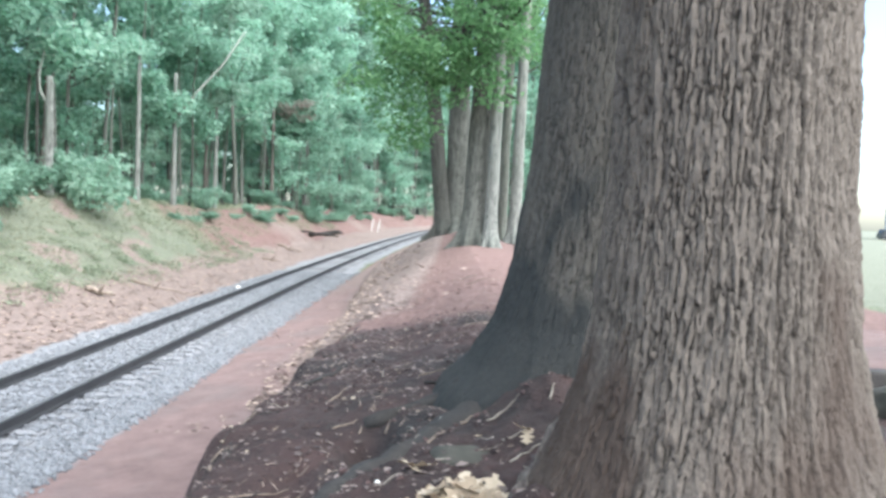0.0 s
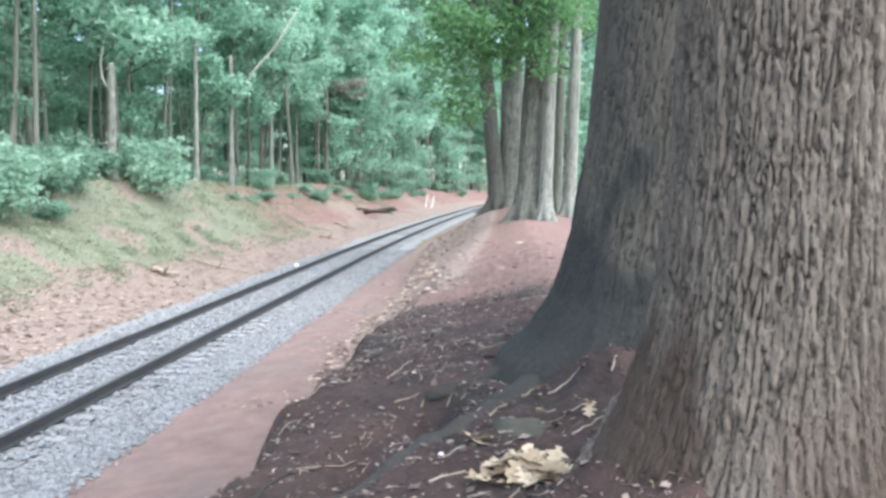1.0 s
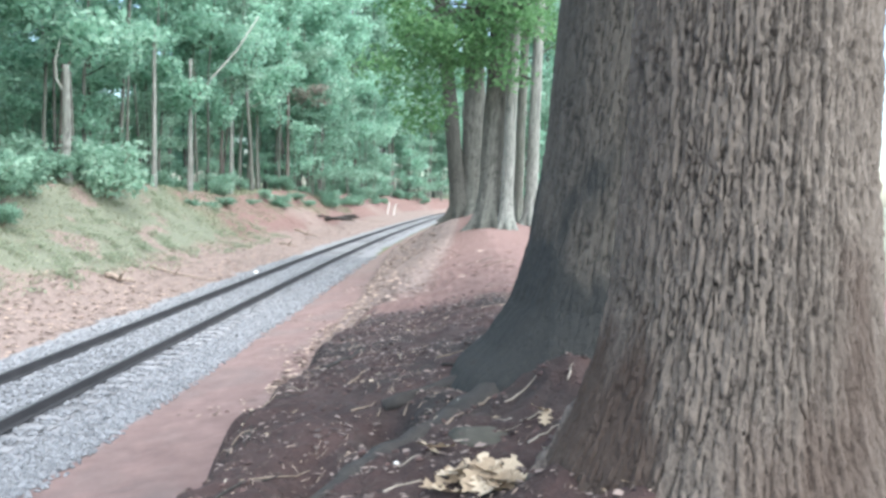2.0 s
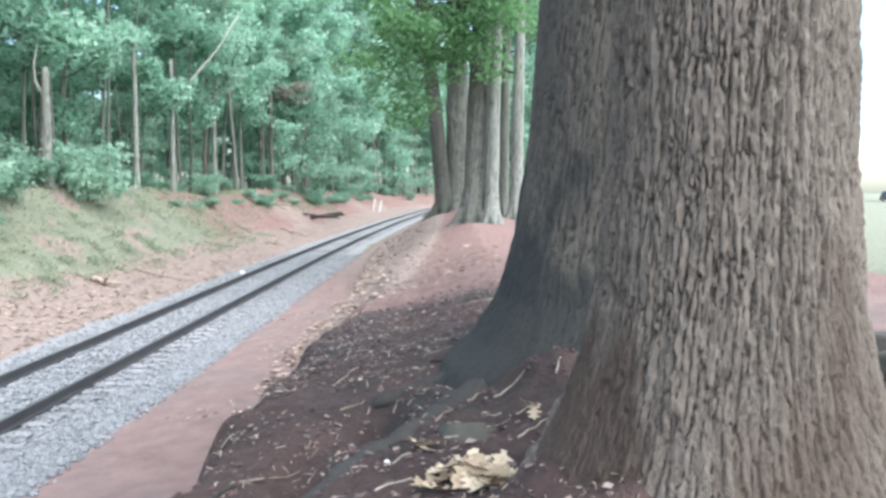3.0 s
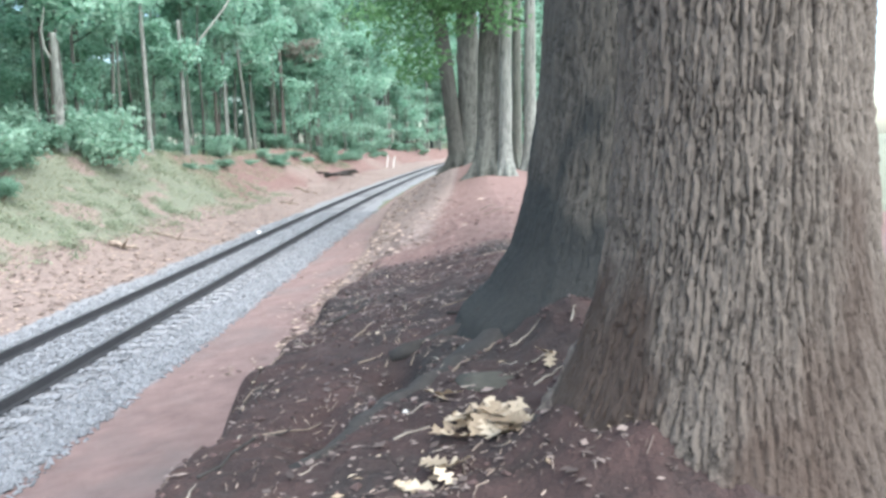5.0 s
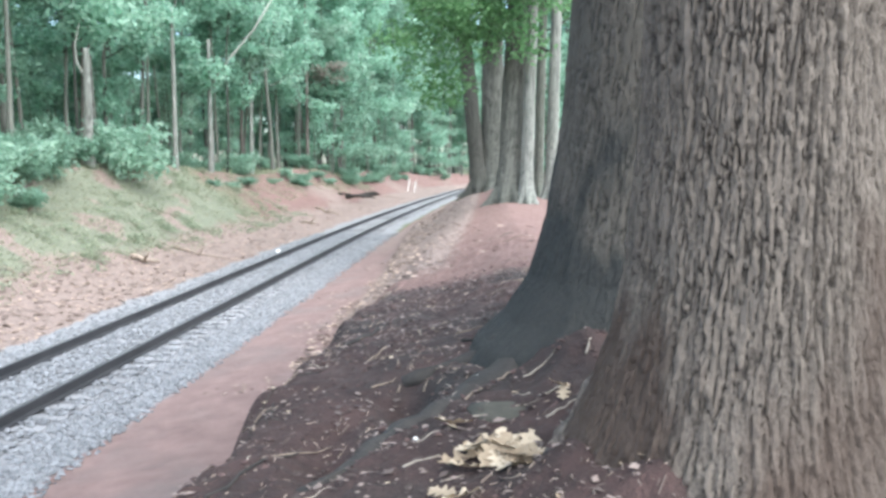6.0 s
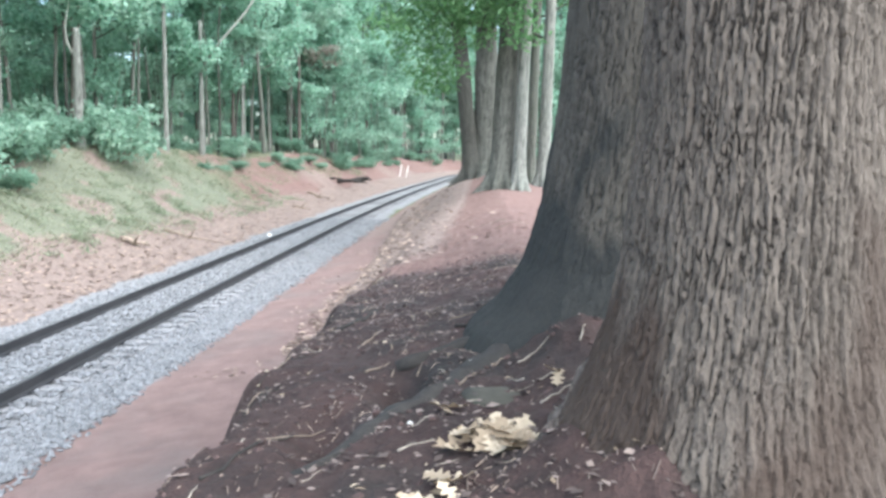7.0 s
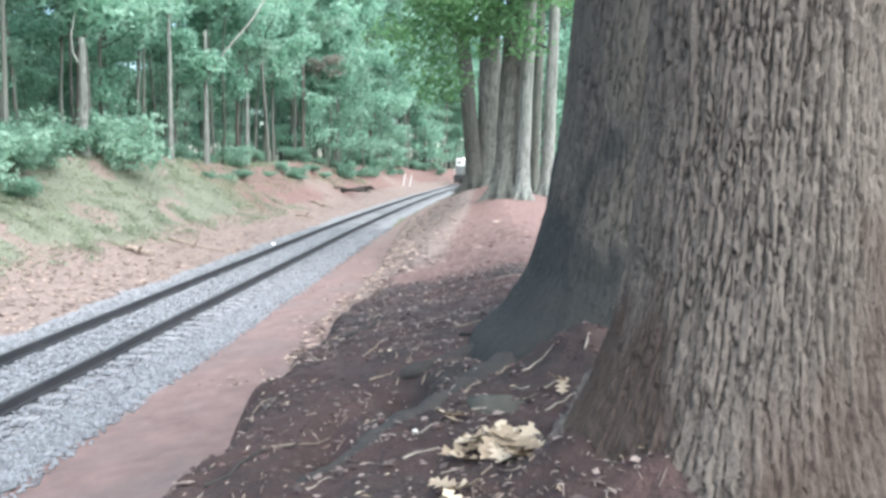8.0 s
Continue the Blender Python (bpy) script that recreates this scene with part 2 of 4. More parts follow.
def merged(parts):
    verts, faces = [], []
    for v, f in parts:
        n = len(verts)
        verts += list(v)
        faces += [tuple(i + n for i in q) for q in f]
    return verts, faces


def plate_gap(u, v, wrap):
    """How far a point lies inside its long bark plate (0 at the cracks); plates repeat round the stem after 'wrap'."""
    iu, iv = np.floor(u).astype(np.int64), np.floor(v).astype(np.int64)
    d1, d2, tone = np.full(u.shape, 9.0), np.full(u.shape, 9.0), np.zeros(u.shape)
    for a in (-1, 0, 1):
        for b in (-1, 0, 1):
            cu, cv = iu + a, iv + b
            h = (cu % wrap) * 374761393 + cv * 668265263 + 1013904223
            h = (h ^ (h >> 13)) * 1274126177 & 0x7FFFFFFF
            g = (h * 48271 + 11) & 0x7FFFFFFF
            du = cu + 0.15 + 0.7 * ((h >> 8) & 0xFFFF) / 65535.0 - u
            dv = cv + ((g >> 8) & 0xFFFF) / 65535.0 - v
            d = np.sqrt(du * du + dv * dv)
            tone = np.where(d < d1, ((g >> 12) & 0xFF) / 255.0, tone)
            d2 = np.minimum(d2, np.maximum(d, d1))
            d1 = np.minimum(d1, d)
    return d2 - d1, tone


def trunk_mesh(name, profile, material, segs, rings, ridges, depth, lobes=5, seed=0.0, flare=0.3, power=1.25, mark_rise=0.26, aspect=9.5, dense=0.0, knots=()):
    """A bark-covered stem. profile: rows of z, radius, x, y. Root lobes fade out upwards."""
    zs = np.array([p[0] for p in profile])
    t = np.linspace(0, 1, rings) ** power
    z = zs[0] + (zs[-1] - zs[0]) * t
    if dense:
        n = int(rings * 0.82)
        z = np.concatenate([np.linspace(zs[0], dense, n, endpoint=False), np.linspace(dense, zs[-1], rings - n)])
    r, cx, cy = (np.interp(z, zs, [p[k] for p in profile]) for k in (1, 2, 3))
    th = np.linspace(0, 2 * math.pi, segs, endpoint=False)
    T, Z = np.meshgrid(th, z)
    Rr = np.repeat(r[:, None], segs, 1)
    low = np.clip((Z - zs[0]) / 1.3, 0, 1)
    Rr = Rr * (1 + flare * (1 - low) ** 2 * np.sin(lobes * T + seed + 0.7 * np.sin(2 * T + seed)))
    unit = np.stack([np.cos(T).ravel(), np.sin(T).ravel(), Z.ravel()], 1)
    Rr = Rr * (1 + 0.05 * (octaves(unit * (1.7, 1.7, 1.1) + seed * 3.1, 3).reshape(T.shape) - 0.5) * 2)
    k = ridges / 6.28
    wig = (octaves(unit * (k * 0.3, k * 0.3, 2.2) + seed, 3).reshape(T.shape) - 0.5) * 1.3
    wig2 = (octaves(unit * (k * 0.9, k * 0.9, 16.0) + seed + 5, 3).reshape(T.shape) - 0.5) * 0.95
    gap, tone = plate_gap(T * ridges / (2 * math.pi) + wig + wig2, Z * k / (aspect * max(r[len(r) // 4], 0.05)) + wig2, ridges)
    fine = octaves(unit * (k * 2.2, k * 2.2, 22.0) + 9, 3).reshape(T.shape)
    crumb = octaves(unit * (k * 3.4, k * 3.4, 36.0) + 17, 2).reshape(T.shape)
    tall = cell_noise(unit * (k * 1.1, k * 1.1, 13.0) + seed + 40).reshape(T.shape)
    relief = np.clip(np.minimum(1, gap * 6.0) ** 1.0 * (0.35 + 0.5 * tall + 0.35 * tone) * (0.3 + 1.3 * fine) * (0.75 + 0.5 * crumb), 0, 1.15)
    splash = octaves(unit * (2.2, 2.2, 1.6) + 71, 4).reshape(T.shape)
    # Darkens the foot, mostly left and front: mud splash and painted shade together.
    mud_shade = np.clip((1.7 * splash - 0.35 + mark_rise - 1.0 * Z) * 3.2, 0, 1) * np.clip(0.75 - 0.65 * np.cos(T - 0.2) + 1.0 * (splash - 0.5), 0, 1)
    relief = relief * (1 - 0.22 * mud_shade)
    Rr = Rr + depth * (relief - 0.6)
    for ka, kz, kr, kh in knots:
        turn = np.angle(np.exp(1j * (T - ka))) * r.mean() * 1.4
        below = np.where(Z < kz, 0.45, 1.0)
        Rr = Rr + kh * np.exp(-(turn ** 2 + ((Z - kz) * below) ** 2) / kr ** 2)
    X = cx[:, None] + Rr * np.cos(T)
    Y = cy[:, None] + Rr * np.sin(T)
    verts = np.stack([X.ravel(), Y.ravel(), Z.ravel()], 1).tolist()
    i, j = np.meshgrid(np.arange(rings - 1), np.arange(segs), indexing="ij")
    a, b = i * segs + j, i * segs + (j + 1) % segs
    faces = np.stack([a, b, b + segs, a + segs], -1).reshape(-1, 4).tolist()
    faces.append(list(range((rings - 1) * segs, rings * segs)))
    me = mesh_of(name, verts, faces, material, True)
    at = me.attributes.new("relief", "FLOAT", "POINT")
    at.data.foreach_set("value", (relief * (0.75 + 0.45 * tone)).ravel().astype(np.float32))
    at = me.attributes.new("mud_shade", "FLOAT", "POINT")
    at.data.foreach_set("value", mud_shade.ravel().astype(np.float32))
    return me


def leaf_cloud(name, centres, spread, count, size, material, rng, flat=0.6, lift=0.5):
    """Small pointed leaves in clumps round the given centres."""
    c = np.array(centres, float)
    sp = np.broadcast_to(np.array(spread, float).reshape(-1, 1), (len(c), 1)) if np.ndim(spread) else np.full((len(c), 1), spread)
    pick = rng.integers(0, len(c), count)
    off = rng.normal(size=(count, 3))
    off /= np.maximum(np.linalg.norm(off, axis=1, keepdims=True), 1e-6)
    off *= rng.random((count, 1)) ** 0.5 * (1, 1, flat)
    p = c[pick] + off * sp[pick]
    n = rng.normal(size=(count, 3)) + (0, 0, lift * 2)
    n /= np.linalg.norm(n, axis=1, keepdims=True)
    a = np.cross(n, rng.normal(size=(count, 3)))
    a /= np.linalg.norm(a, axis=1, keepdims=True)
    b = np.cross(n, a)
    s = size * (0.6 + 0.8 * rng.random((count, 1)))
    droop = -n * s * 0.22
    v = np.stack([p - a * s + droop, p - b * s * 0.55, p + a * s + droop, p + b * s * 0.55], 1).reshape(-1, 3)
    f = np.arange(count * 4).reshape(-1, 4)
    return mesh_of(name, v.tolist(), f.tolist(), material)


# ---- the lie of the land ----
def track_x(y):
    """The track's centre line: straight, eased a little to the right, then a real bend to the right."""
    if y < 30:
        return -7.04
    if y < 60:
        return -7.04 + 0.0006 * (y - 30) ** 2
    if y < 118:
        return -6.5 + 0.036 * (y - 60)
    if y < 173:
        return -4.412 + 0.036 * (y - 118) + 0.004 * (y - 118) ** 2
    return 9.668 + 0.476 * (y - 173)


def track_slope(y):
    if y < 30:
        return 0.0
    if y < 60:
        return 0.0012 * (y - 30)
    if y < 118:
        return 0.036
    return 0.036 + 0.008 * (min(y, 173) - 118)


def track_z(y):
    """The track climbs gently away from the camera, then runs level."""
    return -0.316 + 0.006 * max(0.0, min(y, 75.0))


CREST = ((0, 1.75), (6, 1.75), (12, 1.5), (22, 1.65), (30, 2.05), (36, 2.25), (45, 1.9), (60, 1.2), (110, 0.7), (900, 0.6))
TOP = ((0, 2.02), (9, 2.05), (26, 2.08), (34, 2.5), (50, 2.2), (110, 1.4), (900, 1.2))
FIELD = ((0, 1.95), (30, 1.95), (60, 1.6), (900, 1.4))


def table(rows, y):
    return float(np.interp(y, [r[0] for r in rows], [r[1] for r in rows]))


def smooth_table(x, xs, zs):
    k = int(np.searchsorted(xs, x)) - 1
    if k < 0:
        return zs[0]
    if k >= len(xs) - 1:
        return zs[-1]
    f = (x - xs[k]) / (xs[k + 1] - xs[k])
    f = 0.45 * f + 0.55 * f * f * (3 - 2 * f)
    return zs[k] + (zs[k + 1] - zs[k]) * f


def bend_track(x, y):
    """The distance across from the track's centre."""
    c = track_x(y)
    slope = track_slope(y)
    return (x - c) / math.sqrt(1 + slope * slope)


def base_height(x, y):
    u = bend_track(x, y)
    foot = 4.6 - 0.5 * max(0.0, min(1.0, (y - 8) / 8)) - 1.0 * max(0.0, min(1.0, (y - 20) / 16))
    crest = 5.8 + 0.05 * math.sin(y * 2.3) + 0.04 * math.sin(y * 5.1 + 1) + 0.6 * max(0.0, min(1.0, (y - 9) / 16)) * max(0.0, min(1.0, (60 - y) / 20))
    if y < 16:
        crest += 0.04 * noise.noise(Vector((4.2, y * 1.4, 5))) + 0.07 * noise.noise(Vector((4.2, y * 4.7, 8)))
    xs = (-300, -60, -9.6, -7.6, -5.0, -3.9, -2.4, -1.8, -1.3, 1.3, 1.9, 2.4, foot, foot + 0.55, crest, max(7.6, crest + 0.8), 9.7, 14, 60)
    tz = track_z(y)
    wob = 0.35 * math.sin(y * 0.35) + 0.25 * math.sin(y * 0.13 + 1)
    left = 3.1 + 0.25 * math.sin(y * 0.21) - 0.006 * max(0, y - 60)
    f = table(FIELD, y)
    c, t = table(CREST, y), table(TOP, y)
    zs = (9, 5.0, left, left * 0.62 + wob * 0.4, 0.5 + 0.5 * tz, 0.22 + tz, tz - 0.02, tz - 0.05, tz - 0.05, tz - 0.05, tz - 0.06, tz + 0.05, tz + 0.25, 0.5 + 0.12 * (c - 0.5) * max(0.0, min(1.0, (y - 8) / 8)), c, t, f + 0.03, f, f)
    return smooth_table(u, xs, zs), u


def height(x, y, rough=True):
    z, u = base_height(x, y)
    if rough:
        n = noise.noise(Vector((x * 0.8, y * 0.8, 3)))
        if u < -2.6:
            z += 0.1 * n + 0.05 * noise.noise(Vector((x * 2.7, y * 2.7, 1)))
            bare = max(0.0, min(1.0, (y - 42) / 8)) * max(0.0, min(1.0, (-3.2 - u) / 1.5))
            if bare:
                z += bare * (0.22 * noise.noise(Vector((x * 0.35, y * 0.22, 4))) - 0.14 * abs(noise.noise(Vector((x * 0.5, y * 0.6, 11)))) + 0.06 * noise.noise(Vector((x * 1.9, y * 1.9, 6))))
        elif u > 4.8:
            k = 1.0 if y < 14 else 0.6
            z += 0.22 * math.exp(-((x - 0.62) ** 2 / 0.12 + (y - 4.28) ** 2 / 0.15))
            z += 0.15 * math.exp(-((x - 0.6) ** 2 / 0.06 + (y - 2.42) ** 2 / 0.035)) + 0.1 * math.exp(-((x - 0.36) ** 2 / 0.02 + (y - 2.72) ** 2 / 0.05))
            z -= 0.16 * math.exp(-((x + 0.42) ** 2 / 0.03 + (y - 4.15) ** 2 / 0.12)) + 0.15 * math.exp(-((x + 0.72) ** 2 / 0.02 + (y - 3.5) ** 2 / 0.2))
            z += k * (0.05 * n + 0.035 * noise.noise(Vector((x * 3.1, y * 3.1, 5))) + 0.022 * noise.noise(Vector((x * 8, y * 8, 7))) + 0.016 * noise.noise(Vector((x * 17, y * 13, 7))) - 0.02 * max(0.0, noise.noise(Vector((x * 6, y * 4, 27))) - 0.15))
        else:
            z += 0.012 * noise.noise(Vector((x * 5, y * 5, 2)))
    return z


def steps(*runs):
    out = []
    for a, b, n in runs:
        out += list(np.linspace(a, b, n, endpoint=False))
    return np.array(out + [runs[-1][1]])


def hat(v, a, b, soft):
    """1 between a and b, falling to 0 over 'soft' outside."""
    return max(0.0, min(1.0, (v - a) / soft + 0.5, (b - v) / soft + 0.5))


def ground():
    xs = steps((-900, -120, 12), (-120, -40, 20), (-40, -17, 46), (-17, -4.4, 62), (-4.4, -2.4, 14), (-2.4, 1.6, 160), (1.6, 12, 34), (12, 60, 24), (60, 900, 14))
    ys = steps((-300, -20, 12), (-20, 1.0, 20), (1.0, 9, 230), (9, 22, 80), (22, 60, 76), (60, 180, 64), (180, 320, 24), (320, 1500, 14))
    nx, ny = len(xs), len(ys)
    verts, ca, cb = [], [], []
    for y in ys:
        for x in xs:
            z = height(x, y, rough=-60 < x < 40 and y < 200)
            u = bend_track(x, y)
            verts.append((x, y, z))
            wob = 0.5 * math.sin(y * 0.5) + 0.3 * math.sin(y * 1.7 + x)
            near_grass = max(0.0, min(1.0, (47 + 2 * wob - y) / 12))
            patchy = 1.3 * noise.noise(Vector((x * 0.45, y * 0.45, 21))) + 0.8 * noise.noise(Vector((x * 1.5, y * 1.5, 22)))
            grass = hat(u + patchy, -12.5, -4.3 + 0.6 * wob, 2.2) * near_grass * 0.85
            clay = hat(u, -9.6, -3.9, 1.2) * (1 - near_grass) + 0.75 * hat(u, -5.2, -2.4, 0.6) * (1 - near_grass)
            litter = hat(u, -5.3 + 0.5 * wob, -2.6, 1.0) * 0.8
            ragged = 0.3 * noise.noise(Vector((3.3, y * 0.9, 1))) + 0.2 * noise.noise(Vector((x * 2.1, y * 2.1, 13)))
            gravel = hat(u + ragged, -2.05 + 0.1 * max(0.0, min(1.0, (y - 20) / 15)), 2.45 + 0.06 * wob - 0.45 * max(0.0, min(1.0, (y - 20) / 15)), 0.35)
            shift = 0.75 * max(0.0, min(1.0, (y - 8) / 8))
            sand = hat(u, 2.4, 4.7 - shift, 0.5) * (1 - 0.6 * max(0.0, min(1.0, (y - 18) / 15)))
            litter = max(litter, 0.62 * hat(u, 2.3, 6.5, 0.6) * max(0.0, min(1.0, (y - 18) / 12)))
            soil = hat(u, 4.9, 11, 0.4) * max(0.0, min(1.0, (11.0 - y + 0.6 * wob - 0.5 * max(0, u - 6)) / 3))
            clay += hat(u, 6.2, 10.0, 0.6) * max(0.0, min(1.0, (y - 8) / 3)) * hat(y, 5, 30, 8)
            litter += hat(u, 4.5 - shift, 6.6, 0.7) * max(0.0, min(1.0, (y - 9) / 4)) * 0.65
            grass += hat(x, 6, 900, 2) * hat(y, 8.5, 900, 2) * 0.95
            sand += hat(x, 1.9, 30, 0.4) * hat(y, 5.55, 8.8, 0.3)
            if u < -1.7:
                litter = max(litter, 0.8 * hat(u + patchy, -4.9, 9, 1.5))
            if 2.2 < u < 13 and x < 7:
                clay = max(clay, 0.75)
            if y > 46 and u < -4:
                grow = max(0.0, min(1.0, 0.6 + 1.6 * noise.noise(Vector((x * 0.16, y * 0.09, 21)))))
                grass = max(grass, 0.85 * grow * hat(u, -11, -5.6, 1.6))
                litter = max(litter, 0.6 * (1 - grow) * hat(u, -7.5, -3.5, 1.0))
            if u < -4.2 and y < 50:
                litter = max(litter, min(0.8, 2.4 * noise.noise(Vector((x * 0.7, y * 0.55, 31))) + 1.2 * noise.noise(Vector((x * 2.3, y * 2.3, 32))) - 0.3))
            ca.append((grass, clay, litter, 1))
            cb.append((soil, gravel, sand, 1))
    i, j = np.meshgrid(np.arange(ny - 1), np.arange(nx - 1), indexing="ij")
    a = i * nx + j
    faces = np.stack([a, a + 1, a + nx + 1, a + nx], -1).reshape(-1, 4).tolist()
    me = mesh_of("ground", verts, faces, GROUND, True)
    for name, data in (("cover_a", ca), ("cover_b", cb)):
        at = me.attributes.new(name, "FLOAT_COLOR", "POINT")
        at.data.foreach_set("color", np.clip(np.array(data, np.float32), 0, 1).ravel())
    tagged(new("ground", me), "red clay and dark soil ground with a grassy bank beside a railway", "ground", kind="structure")


ground()


# ---- the railway ----
def along(y0, y1, step):
    n = int((y1 - y0) / step)
    return [y0 + (y1 - y0) * k / n for k in range(n + 1)]


def heading(y):
    return math.atan(track_slope(y))


def sweep(section, ys, offset, z0):
    verts, faces, n = [], [], len(section)
    for y in ys:
        h = heading(y)
        cx, sx = math.cos(h), math.sin(h)
        for (s, z) in section:
            verts.append((track_x(y) + (offset + s) * cx, y - (offset + s) * sx, track_z(y) + z0 + z))
    for i in range(len(ys) - 1):
        for k in range(n):
            a, b = i * n + k, i * n + (k + 1) % n
            faces.append((a, b, b + n, a + n))
    faces += [tuple(range(n))[::-1], tuple(range(len(verts) - n, len(verts)))]
    return verts, faces


RAIL_SECTION = ((-0.07, 0), (0.07, 0), (0.07, 0.014), (0.012, 0.03), (0.012, 0.125), (0.036, 0.138), (0.037, 0.166), (0.03, 0.172), (-0.03, 0.172), (-0.037, 0.166),
                (-0.036, 0.138), (-0.012, 0.125), (-0.012, 0.03), (-0.07, 0.014))


TIE_SPOTS = []


def railway():
    track = thing("railway_track", pose(0, 0, 0), "single-track railway with dark steel rails on grey ballast", "railway", kind="structure")
    ys = along(-12, 28, 4) + along(30, 348, 2)
    for off in (-0.753, 0.753):
        v, f = sweep(RAIL_SECTION, ys, off, 0.004)
        rail = part("rail", mesh_of("rail", v, f, RAIL), track, "dark rusted steel rail")
        v, f = sweep(((-0.014, 0.173), (0.014, 0.173), (0.012, 0.1755), (-0.012, 0.1755)), ys, off, 0.004)
        part("rail_head", mesh_of("rail_head", v, f, RAILTOP), rail, "wheel-polished strip on the rail")
    rng = random.Random(4)
    shapes = [box_mesh("tie", (2.55 + 0.05 * k, 0.22, 0.16), TIE, (0.02 * (k - 1), 0, -0.08), 0.012) for k in range(3)]
    y = 3.0
    while y < 128:
        part("tie", shapes[rng.randrange(3)], track, at=pose(track_x(y), y, track_z(y) - 0.012 + rng.uniform(-0.012, 0.004), 0, 0, -math.degrees(heading(y)) + rng.uniform(-1, 1)))
        TIE_SPOTS.append(y)
        y += 0.47 * rng.uniform(0.96, 1.04)
    return track


def stone_field(name, label, spots, sizes, material, rng, squash=0.7):
    """Broken stones, each a skewed eight-sided lump."""
    base = np.array([(1, 0, 0), (0, 1, 0), (-1, 0, 0), (0, -1, 0), (0.3, 0.2, 1), (-0.2, -0.3, -1), ], float)
    tri = np.array([(0, 1, 4), (1, 2, 4), (2, 3, 4), (3, 0, 4), (1, 0, 5), (2, 1, 5), (3, 2, 5), (0, 3, 5)])
    n = len(spots)
    p = np.array(spots, float)
    s = np.array(sizes, float)
    v = base[None] * (1 + 0.45 * (rng.random((n, 6, 3)) - 0.5)) + 0.5 * (rng.random((n, 6, 3)) - 0.5)
    a = rng.random(n) * 6.283
    ca, sa = np.cos(a)[:, None], np.sin(a)[:, None]
    w = np.stack([v[..., 0] * ca - v[..., 1] * sa, v[..., 0] * sa + v[..., 1] * ca, v[..., 2] * squash], -1)
    w = w * s[:, None, None] + p[:, None, :]
    f = tri[None] + 6 * np.arange(n)[:, None, None]
    ob = new(name, mesh_of(name, w.reshape(-1, 3).tolist(), f.reshape(-1, 3).tolist(), material))
    return tagged(ob, label, "ballast", kind="stuff")


def ballast():
    rng = np.random.default_rng(7)
    ties = np.array(TIE_SPOTS)
    spots, sizes = [], []
    while len(spots) < 26000:
        y = 5.5 + 34 * rng.random() ** 1.8
        u = rng.uniform(-1.95, 3.2)
        if rng.random() < max(0, u - 2.05) * 1.7 + max(0, -1.5 - u) * 1.6 + (0.15 if u > 2.5 else 0):
            continue
        x = track_x(y) + u
        if abs(abs(u) - 0.753) < 0.1:
            continue
        if 0.85 < abs(u) < 1.36 and np.abs(ties - y).min() < 0.12 and rng.random() < 0.85:
            continue
        s = rng.uniform(0.02, 0.048)
        spots.append((x, y, height(x, y) + 0.012 + (0.036 if abs(u) < 1.25 else 0)))
        sizes.append(s)
    stone_field("ballast", "loose grey crushed-stone ballast along the track", spots, sizes, STONE, rng)


railway()
ballast()


# ---- the two big trees on the bank ----
def limbs_of(base_z, top_z, r, rng, count, reach, lean=0.5):
    """Limb tubes from a stem and the ends of their twigs."""
    tubes, ends = [], []
    for k in range(count):
        z = base_z + (top_z - base_z) * (k + rng.random()) / count
        a = rng.random() * 6.283
        ln = reach * (0.6 + 0.5 * rng.random()) * (1.15 - 0.5 * (z - base_z) / max(top_z - base_z, 0.1))
        limb = []
        p, path, way = Vector((0, 0, z)), [], Vector((math.cos(a), math.sin(a), lean * (0.4 + rng.random())))
        path.append(p.copy())
        for s in range(5):
            way = (way + Vector((rng.uniform(-0.3, 0.3), rng.uniform(-0.3, 0.3), rng.uniform(-0.12, 0.2)))).normalized()
            p = p + way * ln / 5
            path.append(p.copy())
            if s > 0:
                ends.append(tuple(p))
                q = p + Vector((rng.uniform(-1, 1), rng.uniform(-1, 1), rng.uniform(-0.3, 0.5))) * ln * 0.28
                limb.append(tube([p, (p + q) / 2 + Vector((0, 0, 0.05)), q], [r * 0.14, r * 0.09, r * 0.03], 4))
                ends.append(tuple(q))
        limb.append(tube(path, [r * 0.42 * (1 - 0.17 * i) for i in range(6)], 6))
        tubes.append(limb)
    return tubes, ends


